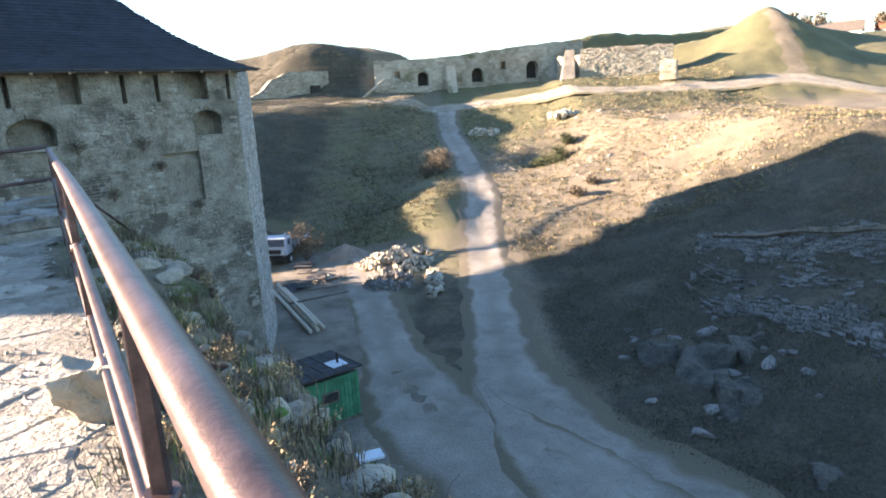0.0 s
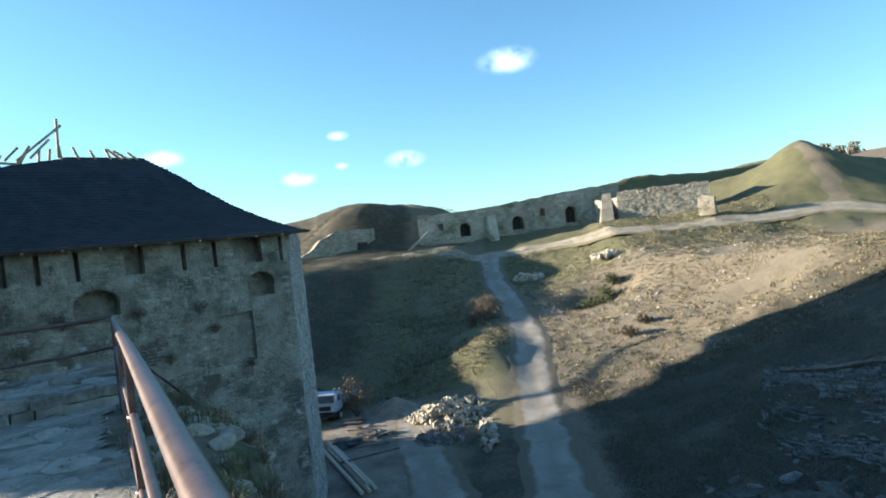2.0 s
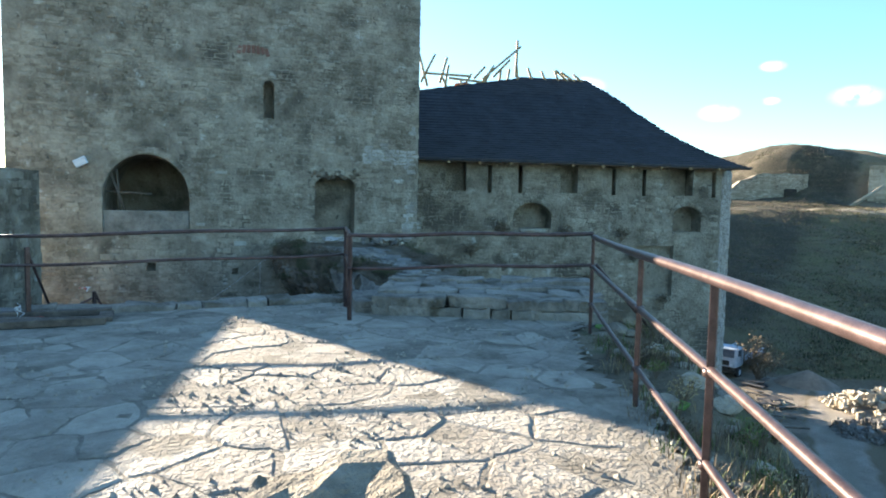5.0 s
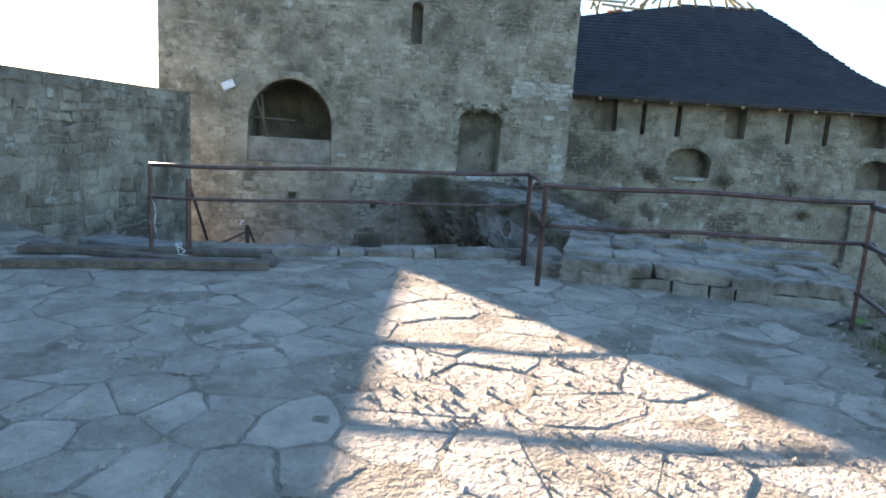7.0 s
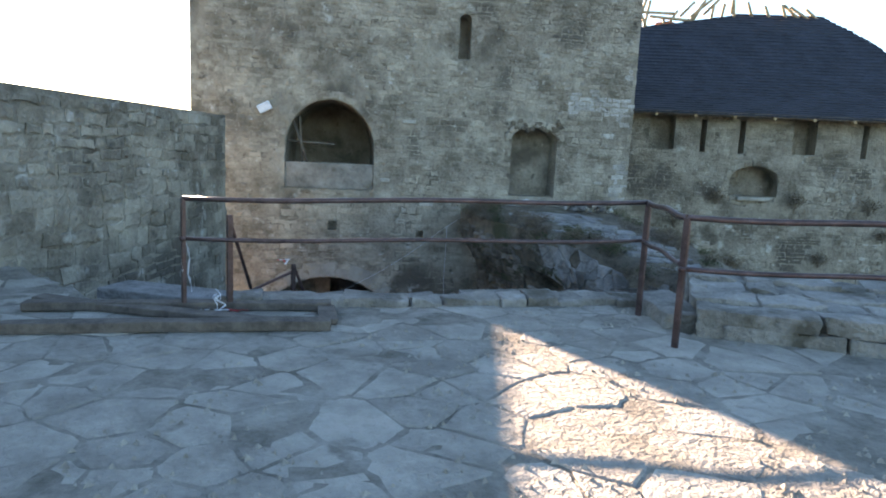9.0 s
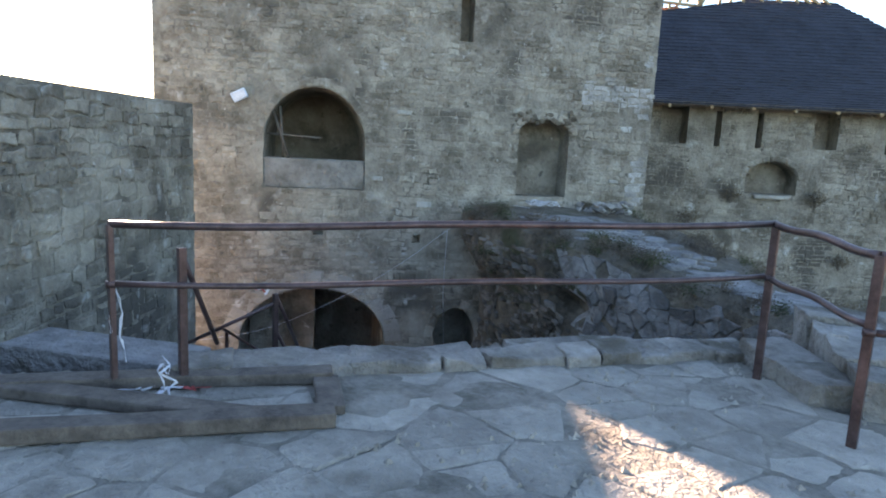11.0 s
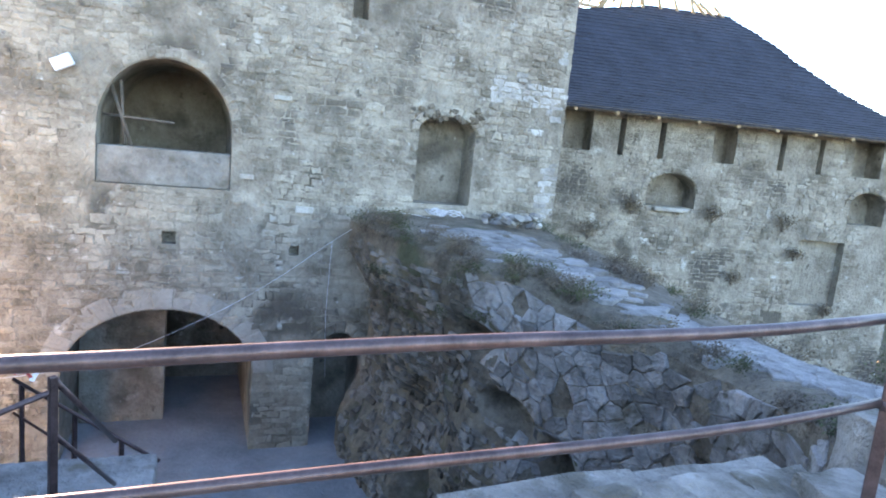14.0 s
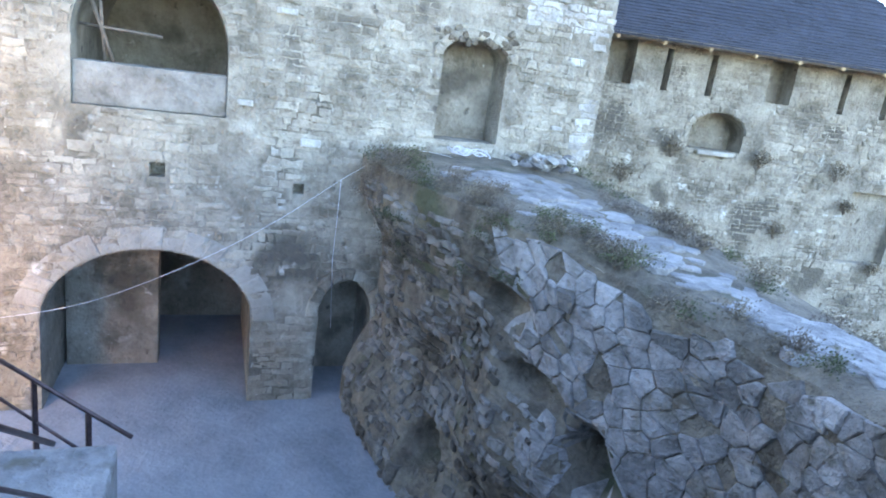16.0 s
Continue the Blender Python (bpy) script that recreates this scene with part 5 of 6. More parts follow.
# ---- the builders' yard in the valley ----


def hut():
    h = thing("site_hut", "green board site hut with a dark felt roof", "hut", pose(-4.38, 23.8, -11.55, 0, 0, 36))
    w, d, z = 2.46, 2.5, 2.05
    for i in range(14):
        part("board", box_bm((w / 14 - 0.012, 0.03, z), ((i + 0.5) * w / 14, 0, z / 2), 0.004), GREEN_PAINT, h)
        part("board", box_bm((0.03, d / 14 - 0.012, z), (w, (i + 0.5) * d / 14, z / 2), 0.004), GREEN_PAINT, h)
    part("frame", box_bm((w - 0.06, d - 0.06, z - 0.05), (w / 2, d / 2, z / 2)), OLD_WOOD, h)
    roof_o = part("roof", box_bm((w + 0.3, d + 0.4, 0.07), (w / 2, d / 2, z + 0.16), 0.01, Matrix.Rotation(radians(-4), 4, "X")), FELT, h)
    for i in range(6):
        part("batten", box_bm((0.035, d + 0.4, 0.03), (-0.1 + i * (w + 0.2) / 5, d / 2, z + 0.21), 0.004, Matrix.Rotation(radians(-4), 4, "X")), OLD_WOOD, roof_o)
    part("skylight", box_bm((0.75, 0.75, 0.03), (w - 0.6, 0.75, z + 0.26), 0.004), WHITE_PAINT, roof_o, "pale blue-white sheet on the roof")
    part("stovepipe", tube_bm([(w - 0.5, 0.8, z + 0.2), (w - 0.5, 0.8, z + 0.7)], 0.05, 10), DARK, h)
    win = part("window", box_bm((0.8, 0.04, 0.5), (1.1, -0.02, 1.25), 0.01), OLD_WOOD, h)
    part("pane", box_bm((0.66, 0.02, 0.36), (1.1, -0.035, 1.25)), DARK, win)
    part("skirting", box_bm((w + 0.06, d + 0.06, 0.15), (w / 2, d / 2, 0.03)), OLD_WOOD, h)


def truck():
    t = thing("truck", "old light grey flatbed lorry parked in the yard", "truck", pose(-12.3, 52.6, ground_z(-12.3, 52.6) + 0.02, 0, 0, -8))
    cab = part("cab", box_bm((2.2, 1.6, 1.5), (0, 0.8, 1.6), 0.16), GREY_PAINT, t)
    part("windscreen", box_bm((1.9, 0.06, 0.62), (0, -0.01, 1.95), 0.03), GLASS, cab, "pale reflecting windscreen")
    for s in (-0.75, 0.75):
        part("headlight", tube_bm([(s, -0.06, 1.05), (s, 0.05, 1.05)], 0.12, 12), WHITE_PAINT, cab)
        part("side_window", box_bm((0.04, 0.7, 0.5), (s * 1.46, 0.7, 1.95), 0.01), GLASS, cab)
    part("bumper", box_bm((2.2, 0.15, 0.25), (0, -0.08, 0.6), 0.04), DARK, t)
    part("grille", box_bm((1.2, 0.04, 0.35), (0, -0.03, 1.2), 0.01), DARK, t)
    part("flatbed", box_bm((2.3, 4.2, 0.2), (0, 3.9, 1.05), 0.03), OLD_WOOD, t)
    part("chassis", box_bm((0.9, 5.8, 0.25), (0, 2.9, 0.75), 0.02), DARK, t)
    for x in (-1.0, 1.0):
        part("side_board", box_bm((0.05, 4.2, 0.5), (x * 1.13, 3.9, 1.4), 0.01), GREY_PAINT, t)
        for y in (0.8, 4.6):
            wheel = part("wheel", tube_bm([(x - 0.13, y, 0.45), (x + 0.13, y, 0.45)], 0.45, 20), TYRE, t)
            part("rim", tube_bm([(x - 0.145, y, 0.45), (x + 0.145, y, 0.45)], 0.22, 14), GREY_PAINT, wheel)


def rubble(name, x, y, rx, ry, h, count, size, mats, seed, label, named=60):
    """A heap of broken stones: the outer ones are parts, small ones joined."""
    r = random.Random(seed)
    heap = thing(name, label, "rubble", Matrix.Translation((x, y, ground_z(x, y, False))))
    v, f = [], []
    meshes = []
    for k in range(6):
        bm = box_bm((1.7, 1.2, 0.8), (0, 0, 0), 0.12)
        for vert in bm.verts:
            vert.co += 0.35 * noise.noise_vector(vert.co * 1.1 + Vector((seed, k * 7, 0)))
        me = bpy.data.meshes.new("stone")
        bm.to_mesh(me)
        bm.free()
        me.materials.append(mats)
        meshes.append(me)
    core_v = [(rx * math.cos(a) * q, ry * math.sin(a) * q, h * 0.5 * (1 - q * q) - 0.2) for q in (1.0, 0.75, 0.5, 0.25) for a in np.linspace(0, 2 * math.pi, 24, endpoint=False)] + [(0, 0, h * 0.3)]
    core_f = [(i * 24 + j, i * 24 + (j + 1) % 24, (i + 1) * 24 + (j + 1) % 24, (i + 1) * 24 + j) for i in range(3) for j in range(24)] + [(72 + j, 72 + (j + 1) % 24, 96) for j in range(24)]
    mesh_object("core", core_v, core_f, SOIL, heap, smooth=True)
    for k in range(count):
        a, q = r.uniform(0, 6.283), math.sqrt(r.random())
        px, py = rx * q * math.cos(a), ry * q * math.sin(a)
        s = size * r.uniform(0.4, 1.4)
        ob = new("stone", meshes[k % 6])
        ob.parent = heap
        ob.matrix_basis = pose(px, py, max(0.0, h * 0.8 * (1 - q * q) * (0.75 + 0.7 * noise.noise(Vector((px * 0.8, py * 0.8, seed))))) + 0.1 * s, r.uniform(0, 360), r.uniform(0, 360), r.uniform(0, 360)) @ Matrix.Diagonal((s, s, s, 1))


def logs():
    for k, (x0, y0, x1, y1, z, r) in enumerate(((-10.7, 44.6, -6.4, 35.7, 0.22, 0.14), (-10.3, 44.7, -6.0, 35.9, 0.22, 0.13), (-10.4, 45.2, -6.15, 36.3, 0.46, 0.13), (-9.9, 45.0, -5.7, 36.3, 0.2, 0.12), (-8.6, 40.6, -5.0, 42.6, 0.4, 0.07), (-9.6, 44.0, -6.0, 45.0, 0.15, 0.06), (-14.6, 57.5, -12.2, 56.0, 1.2, 0.22))):
        g0, g1 = ground_z(x0, y0, False), ground_z(x1, y1, False)
        tagged(part("log", tube_bm([(x0, y0, g0 + z + 0.05), (x1, y1, g1 + z + 0.05)], [r, r * 0.85], 10), PALE_LOG if k < 4 else OLD_WOOD, None), "long peeled pale log lying on the earth" if k < 4 else "thin grey pole lying on the earth", "log", "logs in the yard")


hut()
truck()
logs()
rubble("stone_heap", -1.4, 50.6, 3.9, 3.3, 1.5, 299, 0.23, HEAP, 2, "heap of pale broken building stone")
rubble("stone_heap", -2.3, 45.6, 2.0, 2.4, 0.7, 150, 0.2, RAMP_PIECE, 3, "spread of grey broken building stone")
rubble("stone_heap", 0.9, 44.2, 0.6, 3.4, 0.5, 60, 0.26, HEAP, 5, "line of pale stones along the road bank")
rubble("stone_heap", -7.2, 47.5, 1.2, 0.8, 0.35, 40, 0.2, HEAP, 4, "small heap of pale broken stone")
sand = [(2.4 * q * math.cos(a), 2.0 * q * math.sin(a), 1.25 * (1 - q) ** 0.9 - 0.1) for q in (1, 0.8, 0.6, 0.4, 0.2) for a in np.linspace(0, 2 * math.pi, 28, endpoint=False)] + [(0, 0, 1.15)]
heap = mesh_object("sand_pile", sand, [(i * 28 + j, i * 28 + (j + 1) % 28, (i + 1) * 28 + (j + 1) % 28, (i + 1) * 28 + j) for i in range(4) for j in range(28)] + [(112 + j, 112 + (j + 1) % 28, 140) for j in range(28)], SAND, smooth=True)
heap.location = (-6.6, 54.3, ground_z(-6.6, 54.3, False))
tagged(heap, "conical pile of reddish sand", "sand pile")
rng = random.Random(71)
for k in range(20):
    x, y = -8.0 + rng.uniform(-2.2, 2.0), 49.0 + rng.uniform(-4, 3)
    tagged(part("board", box_bm((rng.uniform(1, 2.2), rng.uniform(0.15, 0.9), 0.04), (0, 0, 0), 0.005), FELT if k % 2 else OLD_WOOD, None), "loose dark board lying on the earth", "board", "boards in the yard").matrix_world = pose(x, y, ground_z(x, y) + 0.12 + 0.02 * k, rng.uniform(-8, 8), rng.uniform(-8, 8), rng.uniform(0, 180))
tagged(part("white_slab", box_bm((1.0, 0.55, 0.12), (0, 0, 0), 0.02), WHITE_PAINT, None), "flat white slab lying below the bank", "slab").matrix_world = pose(-1.7, 21.6, ground_z(-1.7, 21.6) + 0.2, 6, 4, 25)
shrub("scrub", -9.9, 53.6, ground_z(-9.9, 53.6), 3.0, 2.0, (DRY_LEAF,), 0, "tall dry brown scrub beside the lorry", 2200, 0.07, 30)
for k, (x, y, h) in enumerate(((-14.3, 47, 2.2), (-10.8, 41, 1.2), (2.2, 76, 1.9), (1.4, 78, 2.1), (2.7, 79.5, 1.8), (0.6, 75, 1.5), (15.5, 79, 2.0), (17.2, 80, 1.8), (14.2, 77.5, 1.6), (16.4, 77, 1.5), (18.5, 82, 1.4), (15.0, 61, 1.0), (17, 63, 0.9))):
    dark = 6 <= k <= 10
    shrub("hill_scrub", x, y, ground_z(x, y) - 0.1, h, h * 0.95, (GREEN_DARK if dark else DRY_LEAF,), 0, "dense dark scrub in a hollow" if dark else "dry brown leafless scrub on the slope", 1100, 0.1, 26)

# ---- ruins on the hillsides ----


def ruin(name, label, start, run, length, z0, z1, thick, seed, mat_rest, ragged=0.5, top_curve=None):
    face = Face(start, run)
    if face.n.dot(Vector((0, 0, 0)) - face.o) < 0:
        face.n = -face.n
    r = random.Random(seed)
    wall = thing(name, label, "wall", kind="structure")
    us = np.linspace(0, length, max(4, int(length / 0.7)))
    tops = [z1 + (top_curve(u / length) if top_curve else 0) + ragged * (noise.noise(Vector((u * 0.6, seed, 0))) + 0.5 * noise.noise(Vector((u * 2.2, seed, 4)))) for u in us]
    n = len(us)
    v = [face.at(u, z0) for u in us] + [face.at(u, t) for u, t in zip(us, tops)] + [face.at(u, t - 0.1, -thick) for u, t in zip(us, tops)] + [face.at(u, z0, -thick) for u in us]
    f = [(a * n + i, a * n + i + 1, (a + 1) * n + i + 1, (a + 1) * n + i) for a in range(3) for i in range(n - 1)] + [(0, n, 2 * n, 3 * n), (n - 1, 4 * n - 1, 3 * n - 1, 2 * n - 1)]
    mesh_object("core", v, f, MORTAR, wall)
    top_at = lambda u: tops[min(n - 1, max(0, int(u / length * (n - 1))))]
    lay_stones(face, masonry(face, 0, length, z0, z1 + 3, lambda u, z: z < top_at(u) - 0.05, r, 0.18, 0.42, (0.25, 0.8), (0.02, 0.12), 0.03), mat_rest, mat_rest, wall)
    return face



class SlopeFace:
    """The old revetment lying on the shaded slope: u along it towards the castle, z up the slope, both in metres."""
    length, rise = 15.0, 11.0
    corners = [Vector(c) for c in ((14.9, 34.4), (19.6, 22.5), (20.8, 46.6), (28.6, 33.5))]

    def at(self, u, z, out=0.0):
        s, t = u / self.length, z / self.rise
        a, b, c, d = self.corners
        p = a.lerp(b, s).lerp(c.lerp(d, s), t)
        return Vector((p.x - 0.3 * out, p.y - 0.2 * out, ground_z(p.x, p.y) + 0.02 + out * 1.6))


SLOPE = SlopeFace()
slope_wall = thing("hillside_ruin", "overgrown stone revetment sunk in the shaded slope", "wall", kind="structure")
rng = random.Random(79)


def bare(u, z):
    """How much of the masonry shows: a band below the ledge, a band at the foot, patches between."""
    band = 0.9 * smooth(1.6 - abs(z - 8.6)) + 0.75 * smooth(1.3 - abs(z - 0.9 - 0.06 * u)) * smooth((u - 3) / 3)
    return band + 0.35 + 0.9 * noise.noise(Vector((u * 0.4, z * 0.5, 2))) - 0.5 * smooth((z - 10) / 1)


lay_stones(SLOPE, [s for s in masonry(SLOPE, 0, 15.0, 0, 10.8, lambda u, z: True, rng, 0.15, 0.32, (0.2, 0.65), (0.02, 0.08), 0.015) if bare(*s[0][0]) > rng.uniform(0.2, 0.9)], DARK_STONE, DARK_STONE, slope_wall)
ledge = [SLOPE.at(u, z, o) for u in np.linspace(1.5, 13.5, 25) for z, o in ((9.5, 0.05), (9.45, 0.17), (9.85, 0.16), (10.2, 0.0))]
mesh_object("ledge", ledge, [(i * 4 + j, i * 4 + j + 1, i * 4 + j + 5, i * 4 + j + 4) for i in range(24) for j in range(3)], RUBBLE_FACE, slope_wall)
rng = random.Random(81)
for k in range(46):
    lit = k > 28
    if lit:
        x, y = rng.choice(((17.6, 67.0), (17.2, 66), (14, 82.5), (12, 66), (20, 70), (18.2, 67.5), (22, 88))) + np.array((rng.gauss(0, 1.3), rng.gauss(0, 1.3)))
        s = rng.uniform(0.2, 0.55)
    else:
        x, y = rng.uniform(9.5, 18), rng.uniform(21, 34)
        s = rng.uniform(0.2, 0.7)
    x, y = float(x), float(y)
    # Rocks out of the sun take a darker stone: shade put into colour.
    tagged(part("rock", boulder((s, s * 0.75, s * 0.6), 200 + k, 0.9, 2), HEAP if lit else RAMP_PIECE, None), "pale limestone rock in the sunlit grass" if lit else "limestone rock greyed for the shaded slope", "rock", "rocks on the hillside").matrix_world = pose(x, y, ground_z(x, y) - 0.1 * s, rng.uniform(-20, 20), rng.uniform(-20, 20), rng.uniform(0, 360))

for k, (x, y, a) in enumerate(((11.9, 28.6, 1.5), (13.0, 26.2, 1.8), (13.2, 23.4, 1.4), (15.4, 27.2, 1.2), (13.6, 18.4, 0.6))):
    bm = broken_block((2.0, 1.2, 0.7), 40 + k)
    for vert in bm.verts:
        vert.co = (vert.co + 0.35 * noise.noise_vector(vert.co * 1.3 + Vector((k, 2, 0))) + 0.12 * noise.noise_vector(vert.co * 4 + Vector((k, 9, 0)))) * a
    tagged(part("rock_outcrop", bm, OUTCROP, None), "dark scrub-toned rock outcrop breaking the shaded slope", "rock", "outcrops on the slope").matrix_world = pose(x, y, ground_z(x, y) - 0.25 * a, rng.uniform(-8, 8), rng.uniform(-28, -14), 70 + rng.uniform(-20, 20))

# ---- far fortress ----
far_wall = thing("far_wall", "long pale stone fortress wall with dark casemate arches", "wall", kind="structure")
FAR = Face((30, 121.72), (-33, -8))
FAR.n = Vector((8, -33, 0)).normalized()
FLEN = 38.5


def fu(x):
    return (30 - x) * math.hypot(33, 8) / 33


f_open = [(arch(fu(x) - w / 2, z0, fu(x) + w / 2, z0 + (z1 - z0) * 0.6, z1), 1.6, True) for x, w, z0, z1 in ((20.35, 2.3, 3.9, 6.9), (10.3, 2.1, 3.7, 6.1), (0.8, 2.0, 3.5, 5.85))]
f_open += [(rect(fu(x) - 0.5, z0, fu(x) + 0.5, z1), 1.0, True) for x, z0, z1 in ((15.0, 5.6, 7.0), (5.15, 5.1, 6.5), (-3.55, 4.95, 6.1), (25.4, 5.8, 7.3))]
f_top = [(u, 10.1 - 2.2 * smooth(u / 34) + 0.3 * noise.noise(Vector((u * 0.6, 1, 1))) + 0.2 * noise.noise(Vector((u * 1.9, 5, 1)))) for u in np.linspace(FLEN, 0, 60)]
wall_face("wall_face", FAR, [(0, 0.5), (FLEN, 0.5)] + f_top, f_open, STONE_FAR, far_wall, DARK)
f_clear = clear_of(f_open, 0.05)
lay_stones(FAR, masonry(FAR, 0, FLEN, 2.4, 9.9, lambda u, z: f_clear(u, z) and z < 9.8 - 2.2 * smooth(u / 34), random.Random(91), 0.35, 0.6, (0.4, 1.1), (0.02, 0.1), 0.03), STONE_FAR, STONE_FAR, far_wall)
# A dark sheet in each opening stands in for the shade inside.
for (loop, _, _) in f_open:
    us, zs = [p[0] for p in loop], [p[1] for p in loop]
    part("casemate_shade", box_bm((max(us) - min(us), 0.1, max(zs) - min(zs)), (0, 0, 0), 0, Matrix.Rotation(math.atan2(-8, -33), 4, "Z")), DARK, far_wall).location = FAR.at((max(us) + min(us)) / 2, (max(zs) + min(zs)) / 2, -1.4)
for x, lean in ((5.6, 0.9),):
    bm = box_bm((1.6, 2.4, 4.6), (0, 0, 0), 0.15)
    for vert in bm.verts:
        if vert.co.z > 0:
            vert.co.y *= 0.4
            vert.co.y += 0.6
    part("buttress", bm, STONE_FAR, far_wall, "pale sloping buttress").matrix_world = pose(x, 114.6, 4.3, 0, 0, 13)
ruin("bastion_wall", "broad pale fortress wall below the grass mounds", (26.8, 110.05), (14, -3.45), 14.6, 1.5, 7.9, 4.0, 11, STONE_FAR, 0.35)
ruin("bastion_end", "broken end of the fortress wall", (24.2, 116.5), (2.6, -6.4), 6.9, 1.5, 7.0, 1.2, 12, STONE_FAR, 0.5)
ruin("wall_stub", "leaning stub of pale masonry on the grass", (36.2, 99.2), (1.6, -1.0), 2.4, 2.2, 5.0, 1.0, 13, STONE_FAR, 0.5)
ruin("low_fort_wall", "pale wall under the far mound", (-29.5, 107.6), (6.4, 3.2), 14.9, 1.0, 6.86, 2.8, 14, STONE_FAR, 0.45, lambda s: -4.7 * (1 - smooth(s / 0.62)))
ruin("lit_pier", "sunlit end pier of the low fortress wall", (-16.3, 114.2), (0.75, 0.4), 1.0, 1.0, 6.86, 3.9, 15, STONE_FAR, 0.1)
# No hole here: a dark box paints the opening's shade.
tagged(part("casemate_shade", box_bm((1.8, 0.5, 2.0), (0, 0, 0), 0.2), DARK, None), "dark box painted as the shade of a casemate opening", "opening", kind="structure").matrix_world = pose(-17.6, 113.4, 3.56, 0, 0, 26.5)
ramp_v = [(23.2, 108.2, 2.4), (25.4, 107.7, 2.4), (26.4, 112.6, 8.0), (25.0, 113.0, 8.0), (22.8, 109.0, 1.4), (26.2, 108.0, 1.4), (26.9, 113.0, 1.4), (24.6, 113.4, 1.4)]
tagged(mesh_object("earth_ramp", ramp_v, [(0, 1, 2, 3), (1, 5, 6, 2), (4, 0, 3, 7), (4, 5, 1, 0)], SOIL), "bare earth path climbing the fortress wall", "path", kind="structure")


def house(x, y, z, w, d, h, turn, seed, roof_mat):
    o = thing("far_house", "small pale village house with a low pitched roof", "house", pose(x, y, z, 0, 0, turn), "village houses")
    part("wall", box_bm((w, d, h), (0, 0, h / 2), 0.02), WHITE_WALL, o)
    bm = bmesh.new()
    q = [bm.verts.new(p) for p in ((-w / 2 - 0.3, -d / 2 - 0.3, h), (w / 2 + 0.3, -d / 2 - 0.3, h), (w / 2 + 0.3, d / 2 + 0.3, h), (-w / 2 - 0.3, d / 2 + 0.3, h), (-w / 2 - 0.3, 0, h + d * 0.4), (w / 2 + 0.3, 0, h + d * 0.4))]
    for ids in ((0, 1, 5, 4), (2, 3, 4, 5), (1, 2, 5), (3, 0, 4), (3, 2, 1, 0)):
        bm.faces.new([q[i] for i in ids])
    part("roof", bm, roof_mat, o)
    for k in range(2):
        win = part("window", box_bm((0.9, 0.1, 1.1), ((k - 0.5) * w * 0.5, -d / 2 - 0.03, h * 0.55), 0.01), DARK, o)
        part("frame", box_bm((1.1, 0.06, 0.12), ((k - 0.5) * w * 0.5, -d / 2 - 0.05, h * 0.55 - 0.6), 0.01), WHITE_WALL, win)


for k, (x, y, w) in enumerate(((97, 154, 9), (108, 150, 8), (118, 144, 10), (104, 166, 9), (130, 150, 9))):
    house(x, y, ground_z(x, y) - 2.6, w, 6, 3.2, -35 + 12 * k, k, BRICK if k % 2 else OLD_WOOD)
for k in range(9):
    x, y = 88 + k * 5.5, 158 - k * 2.5 + (k % 3) * 6
    shrub("far_tree", x, y, ground_z(x, y) - 0.2, 4 + k % 3 * 1.0, 2.4, (DRY_LEAF,), 0, "bare reddish autumn tree behind the hill", 900, 0.3, 26)
part("sloping_coping", tube_bm([(-9.2, 108.6, 1.9), (-5.6, 111.8, 4.9)], 0.26, 6), STONE_FAR, far_wall, "pale sloping coping of a cross wall")
rubble("rock_ledge", 8.9, 93.5, 2.2, 1.0, 0.7, 60, 0.45, HEAP, 21, "pale rocky ledge in the grass beside the road")
rubble("rock_ledge", 20.6, 90.5, 2.6, 0.9, 0.6, 60, 0.45, HEAP, 22, "pale rocky ledge above the hollow")
# plants rooted in the walls
for k, (u, z, h) in enumerate(((9.35, 0.15, 0.5), (11.9, 0.05, 0.6), (6.55, 0.2, 0.5), (12.5, -0.9, 0.4), (10.4, -1.9, 0.5), (14.0, -2.8, 0.45), (5.2, -0.7, 0.6), (7.4, -2.2, 0.5))):
    p = TOWER.at(tu(u), z, 0.1)
    shrub("wall_shrub", p.x, p.y, p.z, h, h * 1.1, (DRY_LEAF,), 0, "dry brown plant rooted in the tower wall", 420, 0.03, 16)
for k, (u, h) in enumerate(((6.2, 0.35), (7.6, 0.3), (9.4, 0.25), (3.6, 0.25), (10.6, 0.3))):
    p = KEEP.at(u, keep_top(u) - 0.08, -0.4)
    shrub("wall_shrub", p.x, p.y, p.z, h, h * 1.4, (DRY_LEAF,), 0, "dry grass and twigs on top of the keep", 200, 0.02, 24)
for k in range(80):
    q = ramp_top(rng.uniform(0.02, 0.9) if k < 30 else rng.uniform(0.0, 0.5), rng.choice((0.01, 0.03, 0.08, 0.13, 0.75, 0.9, 0.95)))
    shrub("ramp_shrub", q.x, q.y, q.z - 0.02, rng.uniform(0.12, 0.3), 0.34, (TWIG, DRY_LEAF, GREEN_DARK), k, "low dry plant on the ruined wall", 320, 0.017, 18)
for k in range(34):
    u, h = rng.uniform(0.4, 4.4), rng.uniform(0.05, 1.0) ** 1.5 * 2.2
    q = RF.at(u, -h, 0.02)
    shrub("ramp_shrub", q.x, q.y, q.z, rng.uniform(0.12, 0.26), 0.32, (TWIG, DRY_LEAF, GREEN_DARK, TWIG), k, "dead brown growth hanging on the ruined wall", 340, 0.016, 20)
# grass on the nearer sunlit slopes
rng = random.Random(95)
spots = []
while len(spots) < 13000:
    x, y = rng.uniform(-8, 48), rng.uniform(50, 106)
    if abs(x - lerp_table(ROAD_X, y)) > 2.2 and noise.noise(Vector((x * 0.15, y * 0.15, 2))) > -0.4 and not (x < 3 and y < 56):
        spots.append((x, y, ground_z(x, y)))
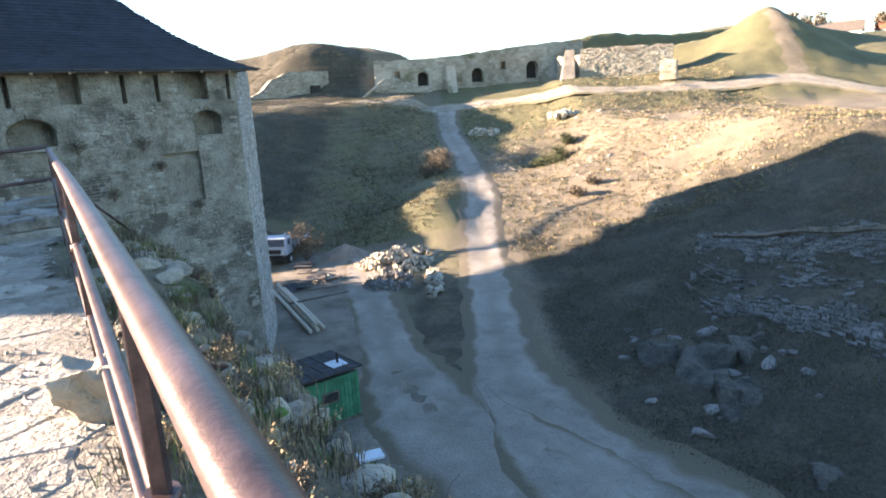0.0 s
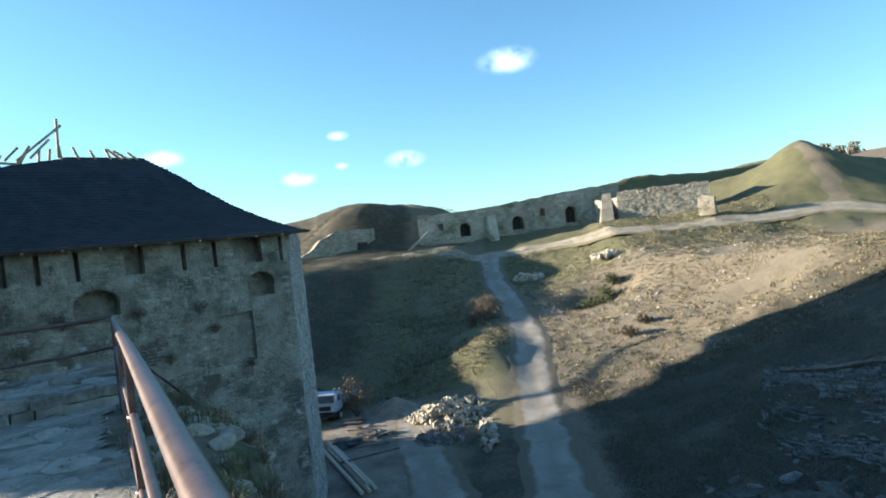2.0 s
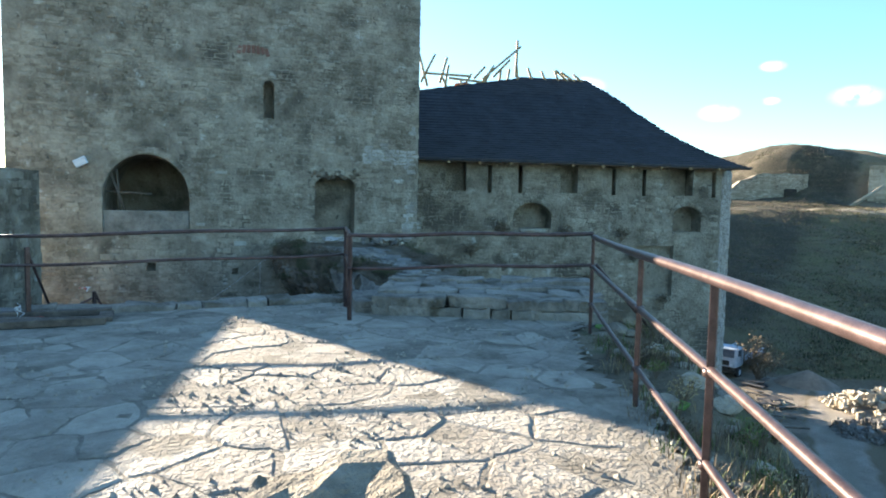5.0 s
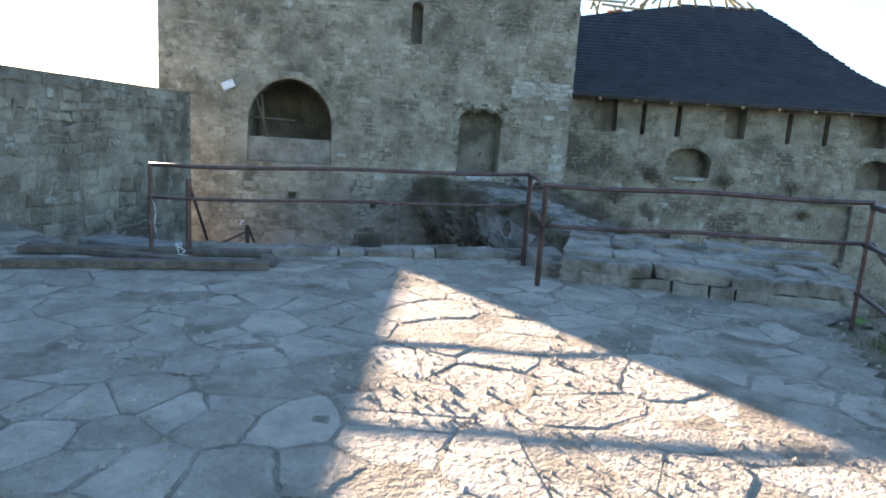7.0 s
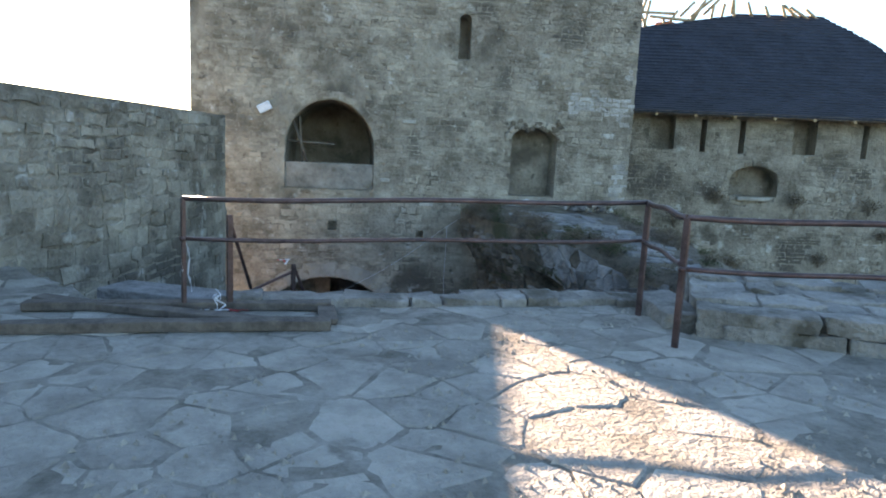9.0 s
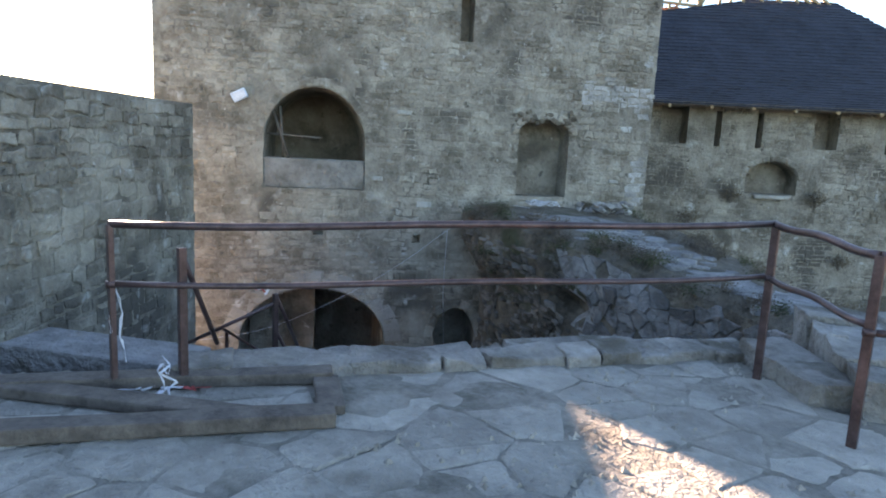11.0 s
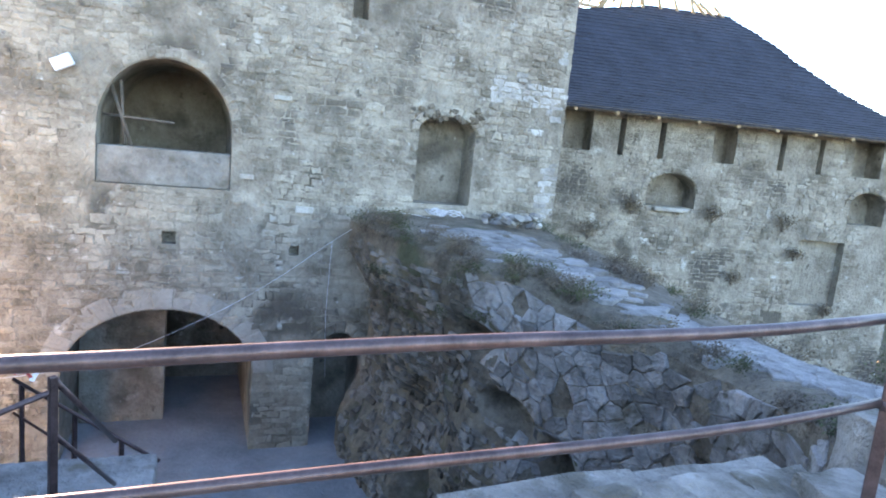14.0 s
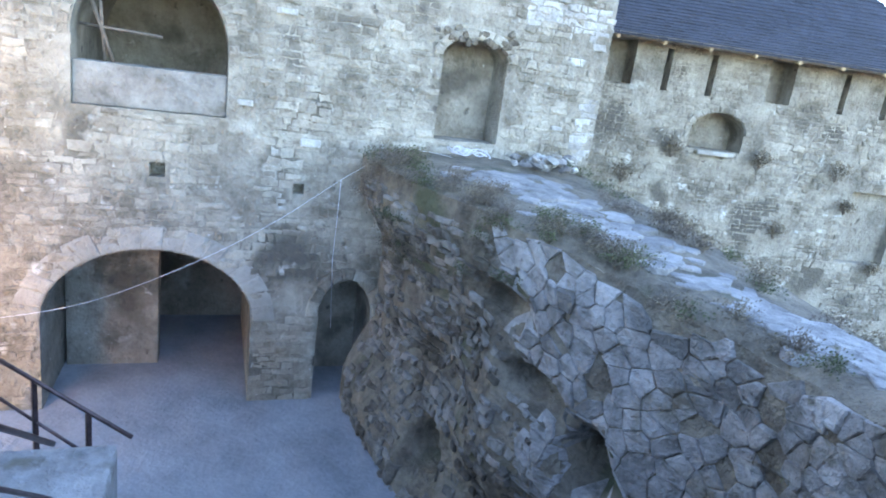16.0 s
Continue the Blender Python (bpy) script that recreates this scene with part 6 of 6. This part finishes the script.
tufts("hill_grass", spots, (STRAW, DRY_LEAF, GREEN_DARK), "tufts of dry grass over the hillside", (0.06, 0.24), 8, 8, 0.02, 0.25)
hv, hf = [], []
while len(hv) < 5200:
    x, y = rng.uniform(5, 46), rng.uniform(54, 102)
    if x - lerp_table(ROAD_X, y) < 2.4 or noise.noise(Vector((x * 0.16, y * 0.16, 17))) < 0.12:
        continue
    r, a, o, z = rng.uniform(0.05, 0.2), rng.uniform(0, 6.28), len(hv), ground_z(x, y)
    hv += [(x + r * math.cos(a + 2.09 * i) * rng.uniform(0.6, 1.3), y + r * math.sin(a + 2.09 * i) * rng.uniform(0.6, 1.3), z - 0.06) for i in range(3)] + [(x, y, z + r * 0.7)]
    hf += [(o, o + 1, o + 3), (o + 1, o + 2, o + 3), (o + 2, o, o + 3)]
tagged(mesh_object("hill_stone", hv, hf, STONE_FAR), "scattered pale stones in the dry grass", "stone", kind="stuff")

# Dark tufts over the shadowed slope only, added to deepen its shade.
spots = []
while len(spots) < 6000:
    x, y = rng.uniform(8, 36), rng.uniform(12, 54)
    if x - lerp_table(ROAD_X, y) > 3.4 and noise.noise(Vector((x * 0.22, y * 0.22, 6))) > -0.2:
        spots.append((x, y, ground_z(x, y)))
tufts("slope_shade_tufts", spots, (GREEN_DARK, DRY_LEAF, TWIG), "dark low scrub added to deepen the hillside's shade", (0.03, 0.12), 28, 18, 0.012, 1.1)

# Dead scrub, kept dark to deepen shade on mounds and left slope.
spots = []
while len(spots) < 5200:
    x, y = rng.uniform(-38, 2), rng.uniform(57, 122)
    if lerp_table(ROAD_X, y) - x > 4.0 and (y > 100 or x < -2) and noise.noise(Vector((x * 0.12, y * 0.12, 9))) > -0.25:
        spots.append((x, y, ground_z(x, y)))
tufts("mound_shade_scrub", spots, (TWIG, GREEN_DARK, DRY_LEAF), "dark dead scrub deepening the shade on the ramparts and left slope", (0.05, 0.2), 24, 28, 0.022, 1.4)

# ---- paving of the terrace ----


rng = random.Random(101)
step = 0.38
pts = {}
for i in range(-51, 19):
    for j in range(-25, 26):
        if rng.random() < 0.68:
            pts[i, j] = Vector(((i + rng.uniform(0.0, 1.0)) * step, (j + rng.uniform(0.0, 1.0)) * step))
flags = []
for (i, j), p in pts.items():
    if not inside((p.x, p.y), EDGE):
        continue
    cell = [p + Vector(c) * step * 1.5 for c in ((-1, -1), (1, -1), (1, 1), (-1, 1))]
    for a in range(-2, 3):
        for b in range(-2, 3):
            q = pts.get((i + a, j + b))
            if q is not None and (a or b):
                cell = clip_cell(cell, p, q)
    if len(cell) > 2:
        c = sum(cell, Vector((0, 0))) / len(cell)
        if all(inside((v.x, v.y), EDGE) for v in cell):
            gap = rng.uniform(0.96, 1.0)
            loop = []
            for v, w in zip(cell, cell[1:] + cell[:1]):
                for t in (0.0, 0.22, 0.45, 0.7, 0.88):
                    e = v.lerp(w, t) - c
                    loop.append(tuple(e * (gap - 0.1 * rng.random() ** 2.2)))
            flags.append((c, loop, rng.uniform(-0.006, 0.006)))
flags.sort(key=lambda s: (s[0] - Vector((-4.0, 3.6))).length)
rest_v, rest_f = [], []
for k, (c, loop, lift) in enumerate(flags):
    vv, ff = slab_mesh(loop, 0.06, c, 0.008)
    if k < 300:
        ob = mesh_object("flagstone", vv, ff, FLAG, terrace)
        ob.matrix_world = pose(c.x, c.y, lift + 0.004, rng.uniform(-0.7, 0.7), rng.uniform(-0.7, 0.7), 0)
    else:
        o = len(rest_v)
        rest_v += [(x + c.x, y + c.y, z + lift + 0.004) for x, y, z in vv]
        rest_f += [tuple(o + i for i in q) for q in ff]
tagged(mesh_object("flagstones", rest_v, rest_f, FLAG_REST, terrace), kind="stuff")
# broken stone and grit on the paving
gv, gf = [], []
for k in range(5000):
    x, y = rng.uniform(-8, 2), rng.uniform(0, 8.2)
    if not inside((x, y), EDGE) or noise.noise(Vector((x, y, 11))) < -0.05:
        continue
    s = rng.uniform(0.008, 0.035)
    o = len(gv)
    a = rng.uniform(0, 6.28)
    gv += [(x + s * math.cos(a + 2.09 * i) * rng.uniform(0.6, 1.3), y + s * math.sin(a + 2.09 * i) * rng.uniform(0.6, 1.3), 0.0) for i in range(3)] + [(x, y, 0.012 + s * 0.6)]
    gf += [(o, o + 1, o + 3), (o + 1, o + 2, o + 3), (o + 2, o, o + 3)]
tagged(mesh_object("grit", gv, gf, FLAG_REST), "pale broken stone and grit on the paving", "grit", kind="stuff")
